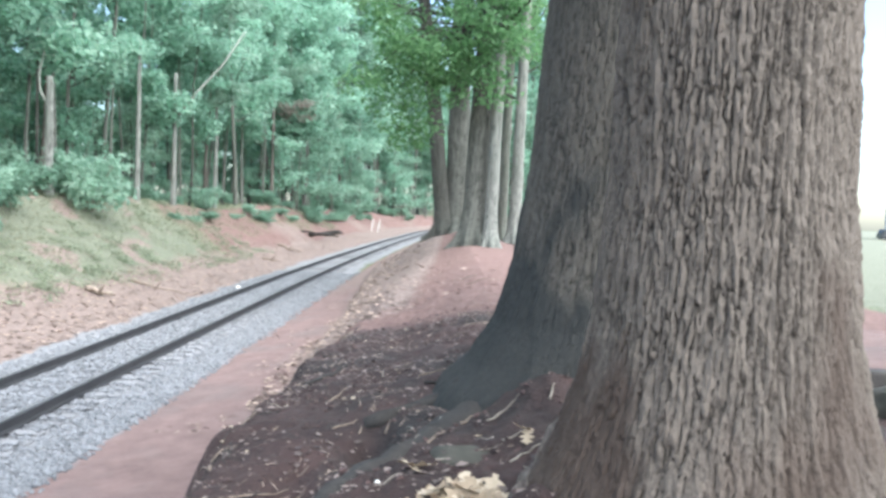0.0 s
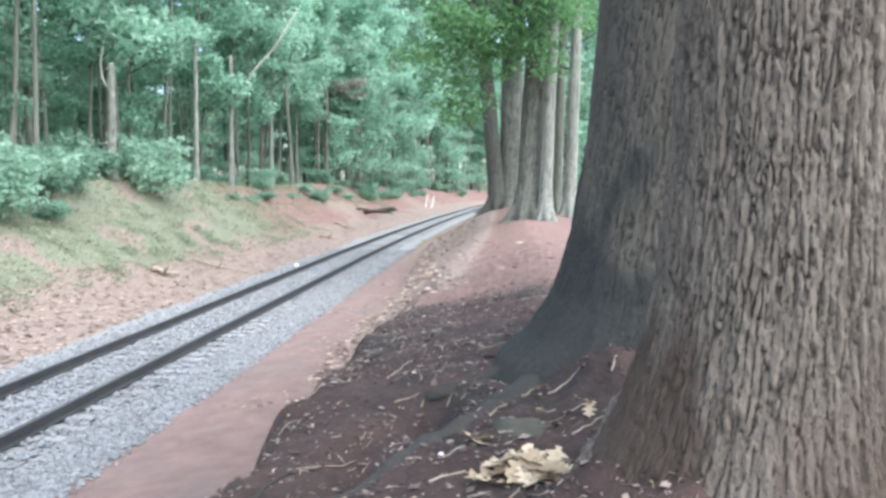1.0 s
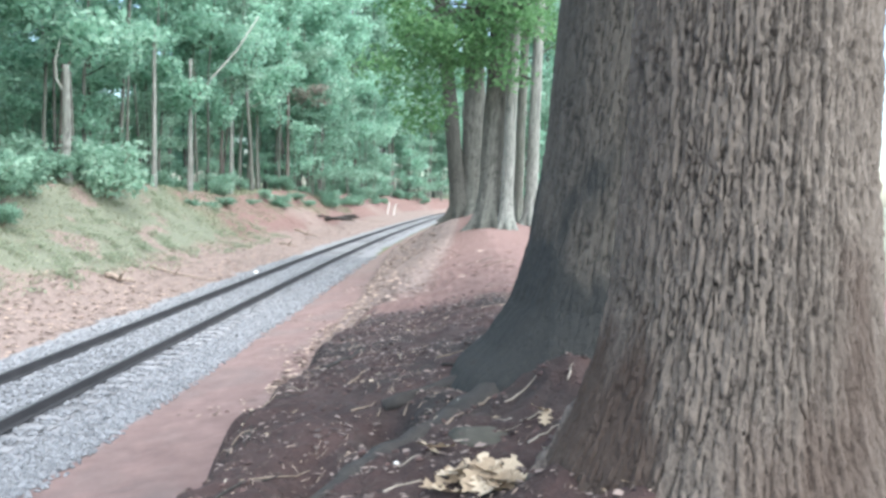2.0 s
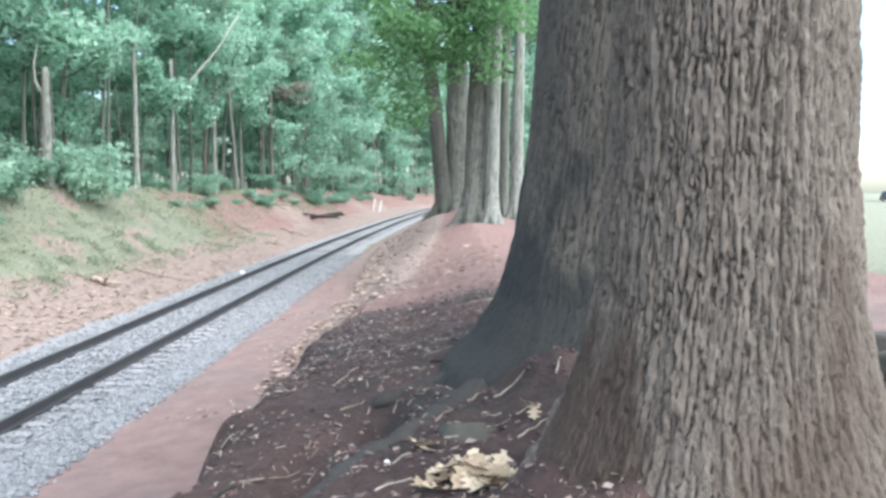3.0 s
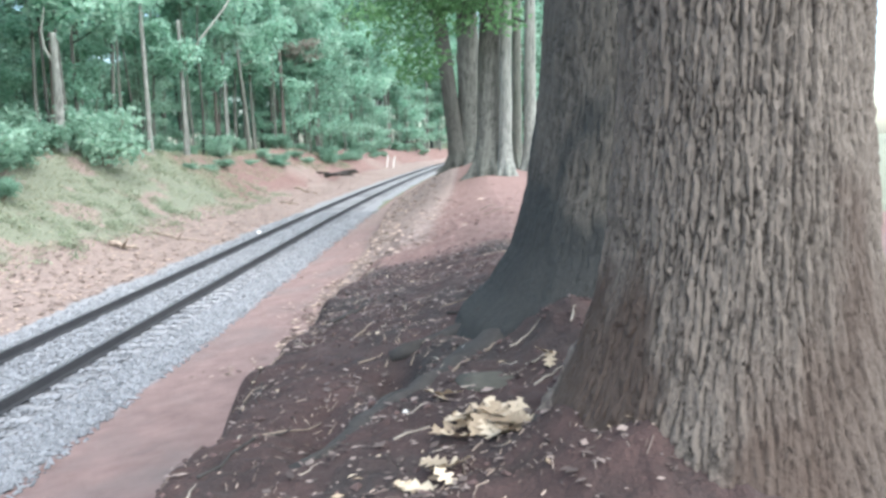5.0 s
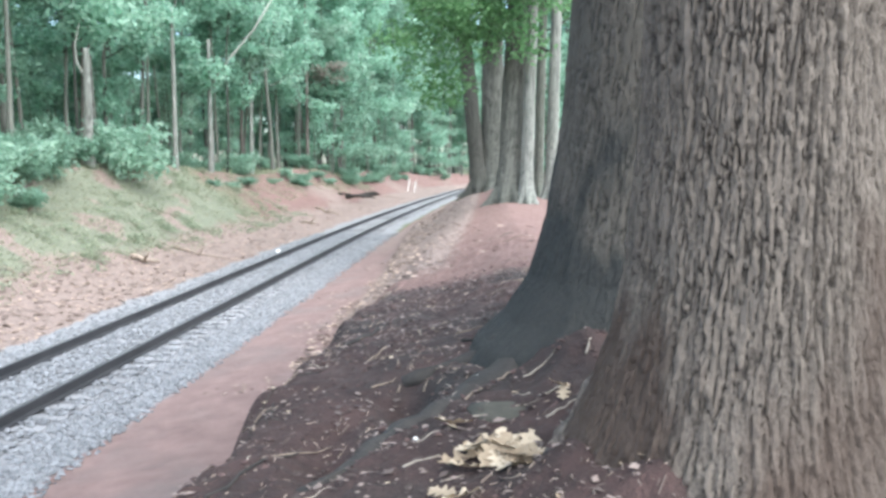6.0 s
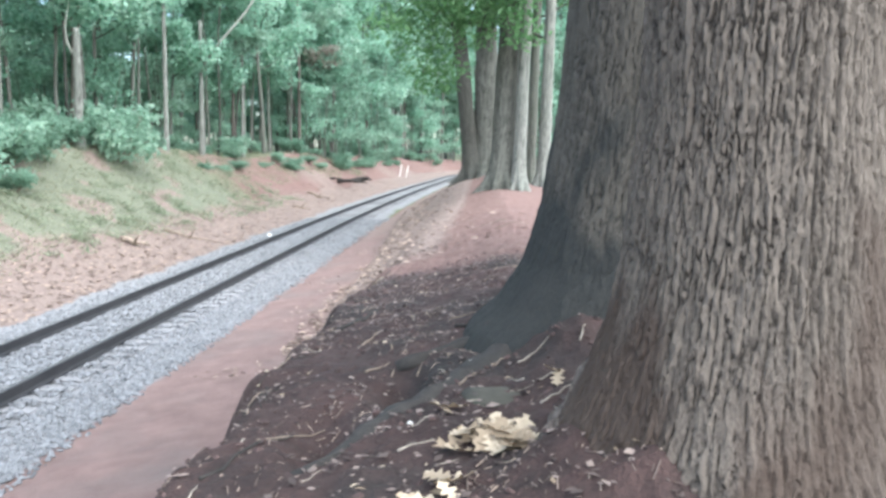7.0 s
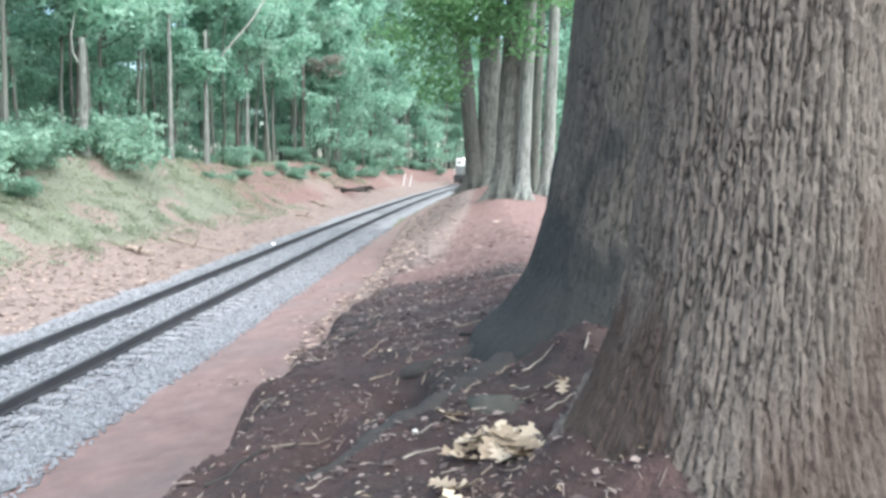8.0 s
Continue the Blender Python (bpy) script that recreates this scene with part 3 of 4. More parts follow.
def big_tree(at, profile, material, label, seed, segs, rings, ridges, depth, flare, crown_low, leaves, lobes=5, limb_reach=5.0, roots=(), extra=(), clump=1.5, leaf_size=0.13, aspect=9.5, dense=0.0, knots=()):
    x, y = at
    z = height(x, y, False)
    tree = thing("tree", pose(x, y, z), label, "tree", "big trees on the bank")
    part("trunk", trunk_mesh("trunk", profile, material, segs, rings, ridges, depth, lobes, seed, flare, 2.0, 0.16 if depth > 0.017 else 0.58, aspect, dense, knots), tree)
    rng = random.Random(int(seed * 10))
    top = profile[-1]
    tubes, ends = limbs_of(crown_low, top[0] + 1.5, top[1] * 1.6, rng, 12, limb_reach)
    for px, py, pz in extra:
        a, b = Vector((top[2] * 0.4 + px * 0.25, py * 0.3, max(crown_low + 1.5, pz + 0.7))), Vector((px, py, pz))
        tubes.append([tube([a, (a + b) / 2 + Vector((0, 0, 0.4)), b], [0.035, 0.022, 0.008], 5)])
        ends += [(px, py, pz)] * 3
    for limb in tubes:
        v, f = merged(limb)
        part("limb", mesh_of("limb", v, f, BARK_DARK, True), tree)
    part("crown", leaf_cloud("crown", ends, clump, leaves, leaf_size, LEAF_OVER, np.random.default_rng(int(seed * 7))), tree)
    for path, radii, root_bark, root_label in roots:
        pts = [(px - x, py - y, height(px, py, False) - z + lift) for px, py, lift in path]
        fine, rad = [], []
        for i in range(len(pts) - 1):
            for s in range(4):
                a, b = Vector(pts[i]), Vector(pts[i + 1])
                fine.append(a + (b - a) * s / 4 + Vector((rng.uniform(-0.015, 0.015), rng.uniform(-0.015, 0.015), rng.uniform(-0.008, 0.008))))
                rad.append((radii[i] + (radii[i + 1] - radii[i]) * s / 4) * rng.uniform(0.92, 1.08))
        fine.append(Vector(pts[-1]))
        rad.append(radii[-1])
        v, f = tube(fine, rad, 10)
        part("root", mesh_of("root", [q + 0.045 * noise.noise_vector(q * 6) + 0.016 * noise.noise_vector(q * 23) for q in v], f, root_bark, True), tree, root_label)
    return tree


# Crowns of these two stay out of view, made broad and dense for shade.
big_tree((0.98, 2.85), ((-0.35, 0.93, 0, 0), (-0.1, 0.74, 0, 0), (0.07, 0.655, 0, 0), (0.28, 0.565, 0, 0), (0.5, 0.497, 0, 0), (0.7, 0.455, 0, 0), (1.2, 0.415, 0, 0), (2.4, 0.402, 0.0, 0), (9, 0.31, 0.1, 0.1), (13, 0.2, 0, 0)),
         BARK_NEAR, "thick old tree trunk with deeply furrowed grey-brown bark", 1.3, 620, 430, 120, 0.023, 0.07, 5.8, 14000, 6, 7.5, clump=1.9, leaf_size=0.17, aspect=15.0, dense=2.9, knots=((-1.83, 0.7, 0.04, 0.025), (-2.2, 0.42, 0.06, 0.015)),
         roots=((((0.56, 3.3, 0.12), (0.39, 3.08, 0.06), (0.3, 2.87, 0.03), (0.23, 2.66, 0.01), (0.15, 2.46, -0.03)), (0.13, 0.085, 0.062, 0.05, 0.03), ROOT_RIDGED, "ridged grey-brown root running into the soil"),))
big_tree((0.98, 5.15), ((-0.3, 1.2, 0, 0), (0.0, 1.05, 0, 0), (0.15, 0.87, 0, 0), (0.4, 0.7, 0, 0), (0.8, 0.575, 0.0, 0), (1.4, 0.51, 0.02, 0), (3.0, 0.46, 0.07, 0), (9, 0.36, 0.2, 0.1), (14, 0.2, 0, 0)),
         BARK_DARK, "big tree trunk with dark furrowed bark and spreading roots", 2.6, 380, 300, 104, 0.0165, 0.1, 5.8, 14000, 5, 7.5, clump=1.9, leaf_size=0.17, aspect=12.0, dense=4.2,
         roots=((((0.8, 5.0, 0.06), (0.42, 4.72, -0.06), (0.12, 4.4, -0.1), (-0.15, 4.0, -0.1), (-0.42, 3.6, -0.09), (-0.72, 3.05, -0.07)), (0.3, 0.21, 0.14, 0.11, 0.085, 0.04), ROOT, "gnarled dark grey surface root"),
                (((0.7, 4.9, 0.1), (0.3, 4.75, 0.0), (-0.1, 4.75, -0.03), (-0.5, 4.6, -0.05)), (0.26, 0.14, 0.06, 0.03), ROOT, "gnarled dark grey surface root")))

# the trees further along the bank
HANGING = []
for k in range(46):
    f = (k * 0.618) % 1
    hx = -3.7 + 5.0 * k / 46
    HANGING.append((hx, -2.4 + 2.0 * ((k * 0.37) % 1), (3.5 + 0.35 * math.sin(k * 2.3) if -3.0 < hx < -1.3 else 5.0 + 0.6 * math.sin(k * 1.9)) + 3.4 * f))
FAR_LABEL = "tall smooth grey tree with flaring roots on the red clay bank"
for (fx, fy, fr, mat, lx, sd) in ((0.68, 26.4, 0.40, BARK_MOTTLED, 0.25, 3.1), (1.22, 25.9, 0.2, BARK_PALE, 0.15, 4.7), (2.0, 32.5, 0.2, BARK_WOODS, 0.1, 5.2),
                                  (2.42, 31.0, 0.24, BARK_PALE, 0.1, 6.6), (-0.46, 34.0, 0.34, BARK_DARKEST, -0.8, 7.4), (0.16, 34.4, 0.52, BARK_MOTTLED, -0.1, 8.3)):
    big_tree((fx, fy), ((-0.4, fr * 2.3, 0, 0), (0.0, fr * 1.75, 0, 0), (0.5, fr * 1.22, 0, 0), (1.2, fr, lx * 0.1, 0), (5, fr * 0.9, lx * 0.6, 0), (11, fr * 0.7, lx * 1.6, 0), (16, fr * 0.35, lx * 1.8, 0)),
             mat, FAR_LABEL, sd, 72, 110, 18, 0.035, 0.46, 5.6, 9000 if sd == 3.1 else 4600, 7, 4.2, extra=HANGING if sd == 3.1 else (), clump=0.85, leaf_size=0.1)


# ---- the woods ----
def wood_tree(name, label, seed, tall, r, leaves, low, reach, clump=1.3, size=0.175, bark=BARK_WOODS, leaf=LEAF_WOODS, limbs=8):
    rng = random.Random(seed)
    tree = thing(name, pose(0, 0, 0), label, "tree", "trees of the wood")
    prof = []
    x = y = 0.0
    for k in range(7):
        prof.append((-0.3 + (tall + 0.3) * k / 6, r * (1.25 if k == 0 else 1 - 0.14 * k), x, y))
        x, y = x + rng.uniform(-0.2, 0.2), y + rng.uniform(-0.2, 0.2)
    part("trunk", trunk_mesh("trunk", prof, bark, 10, 20, 5, r * 0.1, 3, seed, 0.15), tree)
    tubes, ends = limbs_of(low, tall, r * 0.9, rng, limbs, reach, 0.35)
    for limb in tubes:
        v, f = merged(limb)
        part("limb", mesh_of("limb", v, f, bark), tree)
    part("crown", leaf_cloud("crown", ends, clump, leaves, size, leaf, np.random.default_rng(seed), 0.55), tree)
    return tree


def woods():
    rng = random.Random(12)
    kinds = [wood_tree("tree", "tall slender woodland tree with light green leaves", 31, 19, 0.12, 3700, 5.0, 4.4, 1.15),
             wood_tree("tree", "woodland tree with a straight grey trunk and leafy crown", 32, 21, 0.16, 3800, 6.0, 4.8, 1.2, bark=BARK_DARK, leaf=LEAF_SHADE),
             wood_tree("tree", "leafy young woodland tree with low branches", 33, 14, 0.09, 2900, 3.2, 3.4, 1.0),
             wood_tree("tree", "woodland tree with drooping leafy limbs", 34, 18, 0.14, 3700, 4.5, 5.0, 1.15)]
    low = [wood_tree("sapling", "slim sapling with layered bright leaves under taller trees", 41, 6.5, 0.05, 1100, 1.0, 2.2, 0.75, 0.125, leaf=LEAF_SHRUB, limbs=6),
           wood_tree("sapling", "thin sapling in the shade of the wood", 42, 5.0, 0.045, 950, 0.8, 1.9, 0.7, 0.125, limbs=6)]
    poles = [wood_tree("tree", "slim pole-like woodland tree with a bare lower trunk", 35, 20, 0.08, 1500, 10.5, 3.0, 1.0, bark=BARK_WOODS, limbs=6),
             wood_tree("tree", "slim dark-barked woodland tree with a bare lower trunk", 36, 19, 0.1, 1500, 10.0, 3.0, 1.0, bark=BARK_DARKEST, limbs=6)]
    protos = kinds + low + poles
    used = {p: False for p in protos}

    def put(p, x, y, s):
        m = pose(x, y, height(x, y, False) - 0.05, rng.uniform(-2, 2), rng.uniform(-2, 2), rng.uniform(0, 360))
        if not used[p]:
            used[p] = True
            p.matrix_basis = m @ Matrix.Scale(s, 4)
            return
        copy_thing(p, m).scale = (s, s, s)

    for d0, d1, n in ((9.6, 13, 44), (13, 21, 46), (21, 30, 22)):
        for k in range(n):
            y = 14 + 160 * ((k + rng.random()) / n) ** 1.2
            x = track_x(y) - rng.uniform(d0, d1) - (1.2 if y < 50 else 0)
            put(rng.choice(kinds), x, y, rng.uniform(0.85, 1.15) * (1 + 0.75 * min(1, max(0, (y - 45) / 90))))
    for k in range(62):
        y = 16 + 130 * ((k + rng.random()) / 62) ** 1.2
        put(rng.choice(low), track_x(y) - rng.uniform(11 if y < 60 else 9.6, 24), y, rng.uniform(0.7, 1.3))
    for k in range(54):
        y = 75 + 100 * rng.random()
        put(rng.choice(low), track_x(y) - rng.uniform(8.5, 15), y, rng.uniform(1.2, 2.0))
    for k in range(26):
        y = 20 + 42 * rng.random()
        put(low[0], track_x(y) - rng.uniform(12, 19), y, rng.uniform(0.7, 1.1))
    for k in range(36):
        y = 18 + 90 * rng.random()
        put(rng.choice(low), track_x(y) - rng.uniform(20, 34), y, rng.uniform(1.0, 1.8))
    for k in range(60):
        y = 24 + 110 * rng.random()
        put(rng.choice(low), track_x(y) - rng.uniform(24, 40), y, rng.uniform(1.3, 2.2))
    for k in range(22):
        y = 42 + 85 * rng.random()
        put(rng.choice(low), track_x(y) + rng.uniform(8.5, 17), y, rng.uniform(0.8, 1.3))
    for k in range(34):
        y = 26 + 75 * ((k + rng.random()) / 34)
        put(poles[k % 2], track_x(y) - rng.uniform(9.8, 17), y, rng.uniform(0.7, 1.25))
    for x, y, kind in ((4.8, 50, kinds[2]), (3.9, 45, low[0]), (5.6, 58, kinds[2]), (4.4, 41, low[1])):
        put(kind, x, y, 1.0)
    # the wood closes the view beyond the bend
    for k in range(34):
        y = rng.uniform(150, 230)
        x = track_x(y) - rng.uniform(9, 45)
        put(rng.choice(kinds), x, y, rng.uniform(1.5, 1.9))
    # trees further along the bank's own side
    for k in range(14):
        y = 48 + 6 * k
        put(rng.choice(kinds), track_x(y) + rng.uniform(9.5, 16), y, rng.uniform(0.9, 1.2))


woods()
DEAD_LEAF = leaf_material("dead_leaf", (0.15, 0.14, 0.12), (0.24, 0.215, 0.185), (0.36, 0.32, 0.28), 0.4)
withered = wood_tree("tree", "slim woodland tree with a withered brown top", 51, 10.5, 0.07, 650, 7.6, 2.0, 0.9, 0.15, leaf=DEAD_LEAF, limbs=5)
withered.matrix_basis = pose(-15.4, 75, height(-15.4, 75, False) - 0.05)


def snag(x, y, tall, r, label, lean=(0, 0), stick=None):
    z = height(x, y, False)
    ob = thing("dead_trunk", pose(x, y, z), label, "dead tree", "bare trunks at the wood's edge")
    part("trunk", trunk_mesh("trunk", ((-0.2, r * 1.3, 0, 0), (1, r, lean[0] * 0.1, 0), (tall * 0.6, r * 0.85, lean[0] * 0.6, 0), (tall, r * 0.6, lean[0], lean[1])), BARK_PALE, 12, 30, 5, r * 0.15, 3, x, 0.1), ob)
    if stick:
        v, f = tube(stick[0], stick[1], 6)
        part("leaning_branch", mesh_of("leaning_branch", v, f, PALE_WOOD, True), ob, "pale fallen branch leaning on the trunk")
    return ob


snag(-16.3, 40.0, 8.2, 0.13, "pale straight dead trunk broken off at the top")
snag(-16.3, 45.2, 7.6, 0.15, "pale broken trunk with a branch leaning on it", stick=([(0.1, -0.1, 5.0), (1.2, 0.2, 6.6), (2.6, 0.3, 8.2), (3.9, 0.3, 10.2)], (0.085, 0.075, 0.06, 0.035)))
snag(-16.7, 32.0, 4.9, 0.19, "short thick pale trunk with a forked top beside leafy shrubs", stick=([(0.0, 0, 3.6), (-0.35, -0.1, 4.3), (-0.4, -0.1, 5.0), (-0.2, -0.1, 5.9)], (0.07, 0.05, 0.035, 0.015)))
snag(-16.9, 55.0, 8.5, 0.14, "pale dead trunk in the wood's edge")


def shrubs():
    rng = random.Random(5)
    proto = thing("shrub", pose(0, 0, 0), "leafy light green shrub at the wood's edge", "shrub", "shrubs at the wood's edge")
    tubes, ends = [], []
    for k in range(9):
        a = rng.random() * 6.283
        e = Vector((math.cos(a) * rng.uniform(0.5, 1.3), math.sin(a) * rng.uniform(0.5, 1.3), rng.uniform(0.5, 1.5)))
        tubes.append(tube([(0, 0, -0.1), e * 0.5 + Vector((0, 0, 0.15)), e], [0.025, 0.018, 0.008], 5))
        ends += [tuple(e), tuple(e * 0.65)]
    v, f = merged(tubes)
    part("woody_base", mesh_of("woody_base", v, f, TWIG), proto)
    part("foliage", leaf_cloud("foliage", ends, 0.62, 1700, 0.105, LEAF_SHRUB, np.random.default_rng(3), 0.7), proto)
    first = True
    for k in range(42):
        y = 22 + 130 * ((k + rng.random()) / 42) ** 1.2
        x = track_x(y) - rng.uniform(8.6 - 1.8 * min(1, max(0, (y - 50) / 20)), 11.5)
        s = rng.uniform(0.4, 1.1) * (1.3 if y < 34 else 1)
        m = pose(x, y, height(x, y, False), 0, 0, rng.uniform(0, 360))
        if first:
            proto.matrix_basis = m
            first = False
        else:
            copy_thing(proto, m).scale = (s, s, s)
    for k in range(26):
        y = 40 + 85 * ((k + rng.random()) / 26)
        x = track_x(y) - rng.uniform(7.4, 9.8)
        s = rng.uniform(0.25, 0.6)
        copy_thing(proto, pose(x, y, height(x, y, False) - 0.05, 0, 0, rng.uniform(0, 360))).scale = (s * 1.4, s * 1.4, s * 0.75)
    # the overgrown foot of the wood where it comes down the bank
    for x, y, s in ((-15.3, 22.4, 1.15), (-15.9, 24.6, 1.1), (-16.3, 27.2, 1.0), (-14.9, 20.0, 1.05), (-16.2, 21.5, 1.3), (-14.6, 24.0, 0.5)):
        copy_thing(proto, pose(x, y, height(x, y, False) - 0.05, 0, 0, rng.uniform(0, 360)) @ Matrix.Diagonal((s, s, s * 0.9, 1)))


shrubs()


def grass():
    rng = np.random.default_rng(9)
    verts, faces = [], []
    while len(faces) < 40000:
        y = 10 + 75 * rng.random() ** 1.3
        u = rng.uniform(-10.8, -4.0) if y < 46 else rng.uniform(-11.5, -6.2)
        x = track_x(y) + u
        keep = hat(u, -11, (-4.5 if y < 46 else -6.6) + 0.5 * math.sin(y * 0.5), 1.2) * (1 if y < 40 else 0.9) * (0.35 + 0.9 * (noise.noise(Vector((x * 0.6, y * 0.6, 8))) + 0.3))
        if rng.random() > keep:
            continue
        z = height(x, y)
        a = rng.random() * 6.283
        h, w = rng.uniform(0.03, 0.09), rng.uniform(0.014, 0.035)
        dx, dy = math.cos(a), math.sin(a)
        b = rng.uniform(1.0, 3.5) * h
        n = len(verts)
        verts += [(x - dy * w, y + dx * w, z - 0.02), (x + dy * w, y - dx * w, z - 0.02), (x + dx * b, y + dy * b, z + h)]
        faces.append((n, n + 1, n + 2))
    tagged(new("grass", mesh_of("grass", verts, faces, GRASS)), "dry yellow-green grass on the railway bank", "grass", kind="stuff")


grass()
WEED = leaf_material("bank_weeds", (0.12, 0.16, 0.105), (0.24, 0.285, 0.195), (0.42, 0.44, 0.33), 0.5)


def weeds():
    rng = np.random.default_rng(14)
    centres = []
    while len(centres) < 320:
        y = 15 + 34 * rng.random() ** 1.2
        u = rng.uniform(-9.8, -4.3)
        x = track_x(y) + u
        if noise.noise(Vector((x * 0.5, y * 0.5, 41))) + 0.25 > 0.7 * rng.random():
            centres.append((x, y, height(x, y) + 0.05))
    me = leaf_cloud("weeds", centres, 0.42, 15000, 0.05, WEED, rng, 0.3, 0.9)
    tagged(new("weeds", me), "low pale green weeds scattered over the grassy bank", "weeds", kind="stuff")


weeds()


def litter(name, label, count, where, size, material, seed):
    """Curled fallen leaves: each a folded pair of faces."""
    rng = np.random.default_rng(seed)
    verts, faces = [], []
    tries = 0
    while len(faces) < count * 2 and tries < count * 12:
        tries += 1
        got = where(rng)
        if got is None:
            continue
        x, y = got
        z = height(x, y) + 0.006
        a, s = rng.random() * 6.283, size * rng.uniform(0.5, 1.4)
        dx, dy = math.cos(a) * s, math.sin(a) * s
        c1, c2, t = rng.uniform(0, 0.5) * s, rng.uniform(0, 0.5) * s, rng.uniform(-0.2, 0.2) * s
        k = rng.uniform(0.3, 0.6)
        n = len(verts)
        verts += [(x - dx, y - dy, z + t * 0.5 + 0.2 * s), (x - dy * k, y + dx * k, z + c1), (x + dx, y + dy, z - t * 0.5 + 0.2 * s), (x + dy * k, y - dx * k, z + c2)]
        faces += [(n, n + 1, n + 2), (n, n + 2, n + 3)]
    return tagged(new(name, mesh_of(name, verts, faces, material)), label, "leaf litter", kind="stuff")


def spot_left(rng):
    y = 8 + 75 * rng.random() ** 1.4
    u = -2.0 - 3.5 * rng.random() - (2.5 * rng.random() ** 2 if y > 40 else 0)
    return track_x(y) + u, y


def spot_bank(rng):
    y = 11.5 + 27 * rng.random() ** 1.3
    u = 3.75 + abs(rng.normal()) * 1.2
    return (track_x(y) + u, y) if noise.noise(Vector((u * 1.2, y * 0.5, 2))) > -0.25 else None


def spot_near(rng):
    y = 2.2 + 7 * rng.random() ** 1.2
    x = rng.uniform(-1.95, 1.1)
    return (x, y) if noise.noise(Vector((x * 1.6, y * 1.6, 6))) > -0.2 else None


def spot_path(rng):
    y = 9 + 18 * rng.random()
    u = 3.8 + 0.5 * rng.normal()
    return (track_x(y) + u, y) if 2.4 < u < 4.7 and noise.noise(Vector((u, y * 0.7, 4))) > 0.1 else None


litter("leaf_litter", "brown fallen leaves beside the ballast", 9000, spot_left, 0.07, LITTER, 1)
litter("leaf_litter", "brown fallen leaves on the clay bank", 2600, spot_bank, 0.065, LITTER, 2)
litter("leaf_litter", "small crumbled grey-brown leaves on dark soil", 3000, spot_near, 0.014, LITTER_GREY, 3)
litter("leaf_litter", "curled dull brown leaf scraps on dark soil", 900, spot_near, 0.028, LITTER_GREY, 11)
litter("leaf_litter", "torn pale leaf scraps on dark soil", 110, spot_near, 0.022, LITTER_PALE, 12)
litter("leaf_litter", "fallen leaves drifted along the sandy path", 220, spot_path, 0.05, LITTER, 6)


# ---- small things on the bank ----
def lobed_leaf(length, curl, seed):
    """An oak-like leaf with a rib, lobes and curled edges."""
    rng = random.Random(seed)
    n = 15
    rib, left, right = [], [], []
    for k in range(n):
        t = k / (n - 1)
        w = length * 0.3 * math.sin(math.pi * min(1, t * 0.95 + 0.05)) ** 0.6 * (0.62 + 0.38 * math.cos(t * 22 + seed))
        w = max(w, length * 0.012)
        z = length * curl * (t - 0.4) ** 2 * 1.5
        rib.append((length * (t - 0.5), 0, z))
        left.append((length * (t - 0.5) + w * 0.25, w, z + w * (0.45 + rng.uniform(-0.2, 0.5)) * curl * 3))
        right.append((length * (t - 0.5) + w * 0.25, -w, z + w * (0.45 + rng.uniform(-0.2, 0.5)) * curl * 3))
    verts = rib + left + right
    faces = []
    for k in range(n - 1):
        faces += [(k, k + 1, n + k + 1, n + k), (2 * n + k, 2 * n + k + 1, k + 1, k)]
    return mesh_of("leaf", verts, faces, LITTER_PALE, True)


def leaf_pile(x, y, spread, count, label, seed):
    rng = random.Random(seed)
    pile = thing("dry_leaf_pile", pose(x, y, height(x, y)), label, "dry leaves")
    for k in range(count):
        a, d = rng.random() * 6.283, spread * rng.random() ** 0.7
        lx, ly = math.cos(a) * d * 1.05, math.sin(a) * d
        lz = height(x + lx, y + ly) - height(x, y) + 0.014 + 0.09 * (1 - d / spread) * rng.random()
        part("leaf", lobed_leaf(rng.uniform(0.11, 0.2), rng.uniform(0.05, 0.22), rng.randrange(99)), pile, at=pose(lx, ly, lz, rng.uniform(-22, 22), rng.uniform(-22, 22), rng.uniform(0, 360)))


leaf_pile(0.06, 3.0, 0.155, 30, "heap of dry straw-coloured oak leaves on dark soil", 2)
leaf_pile(-0.13, 2.62, 0.1, 7, "few dry tan oak leaves on dark soil", 8)


leaf_pile(-0.1, 3.48, 0.05, 2, "few torn pale leaves beside a flat stone", 5)
leaf_pile(0.37, 3.72, 0.05, 2, "few torn pale leaves near the trunk", 6)


def small_stone(x, y, s, material, label, squash=0.7, seed=0, name="pebble"):
    bm = bmesh.new()
    bmesh.ops.create_icosphere(bm, subdivisions=2, radius=s)
    for v in bm.verts:
        v.co *= 1 + 0.25 * noise.noise(v.co * (1.2 / s) + Vector((seed, 0, 0)))
        v.co.z *= squash
    ob = new(name, bm_mesh(name, bm, material, True))
    ob.matrix_basis = pose(x, y, height(x, y) + s * squash * 0.45, 0, 0, seed * 37)
    tagged(ob, label, "stone")


small_stone(-0.035, 4.28, 0.024, PALE_STONE, "small white pebble on dark soil", 0.8, 1)
small_stone(0.08, 3.64, 0.165, FLAT_STONE, "flat dark grey stone sunk in the soil", 0.1, 2, "flat_stone")
small_stone(-0.42, 3.9, 0.015, PALE_STONE, "small pale pebble among dead leaves", 0.7, 4)
small_stone(-0.3, 3.4, 0.013, PALE_STONE, "small pale pebble among dead leaves", 0.7, 5)


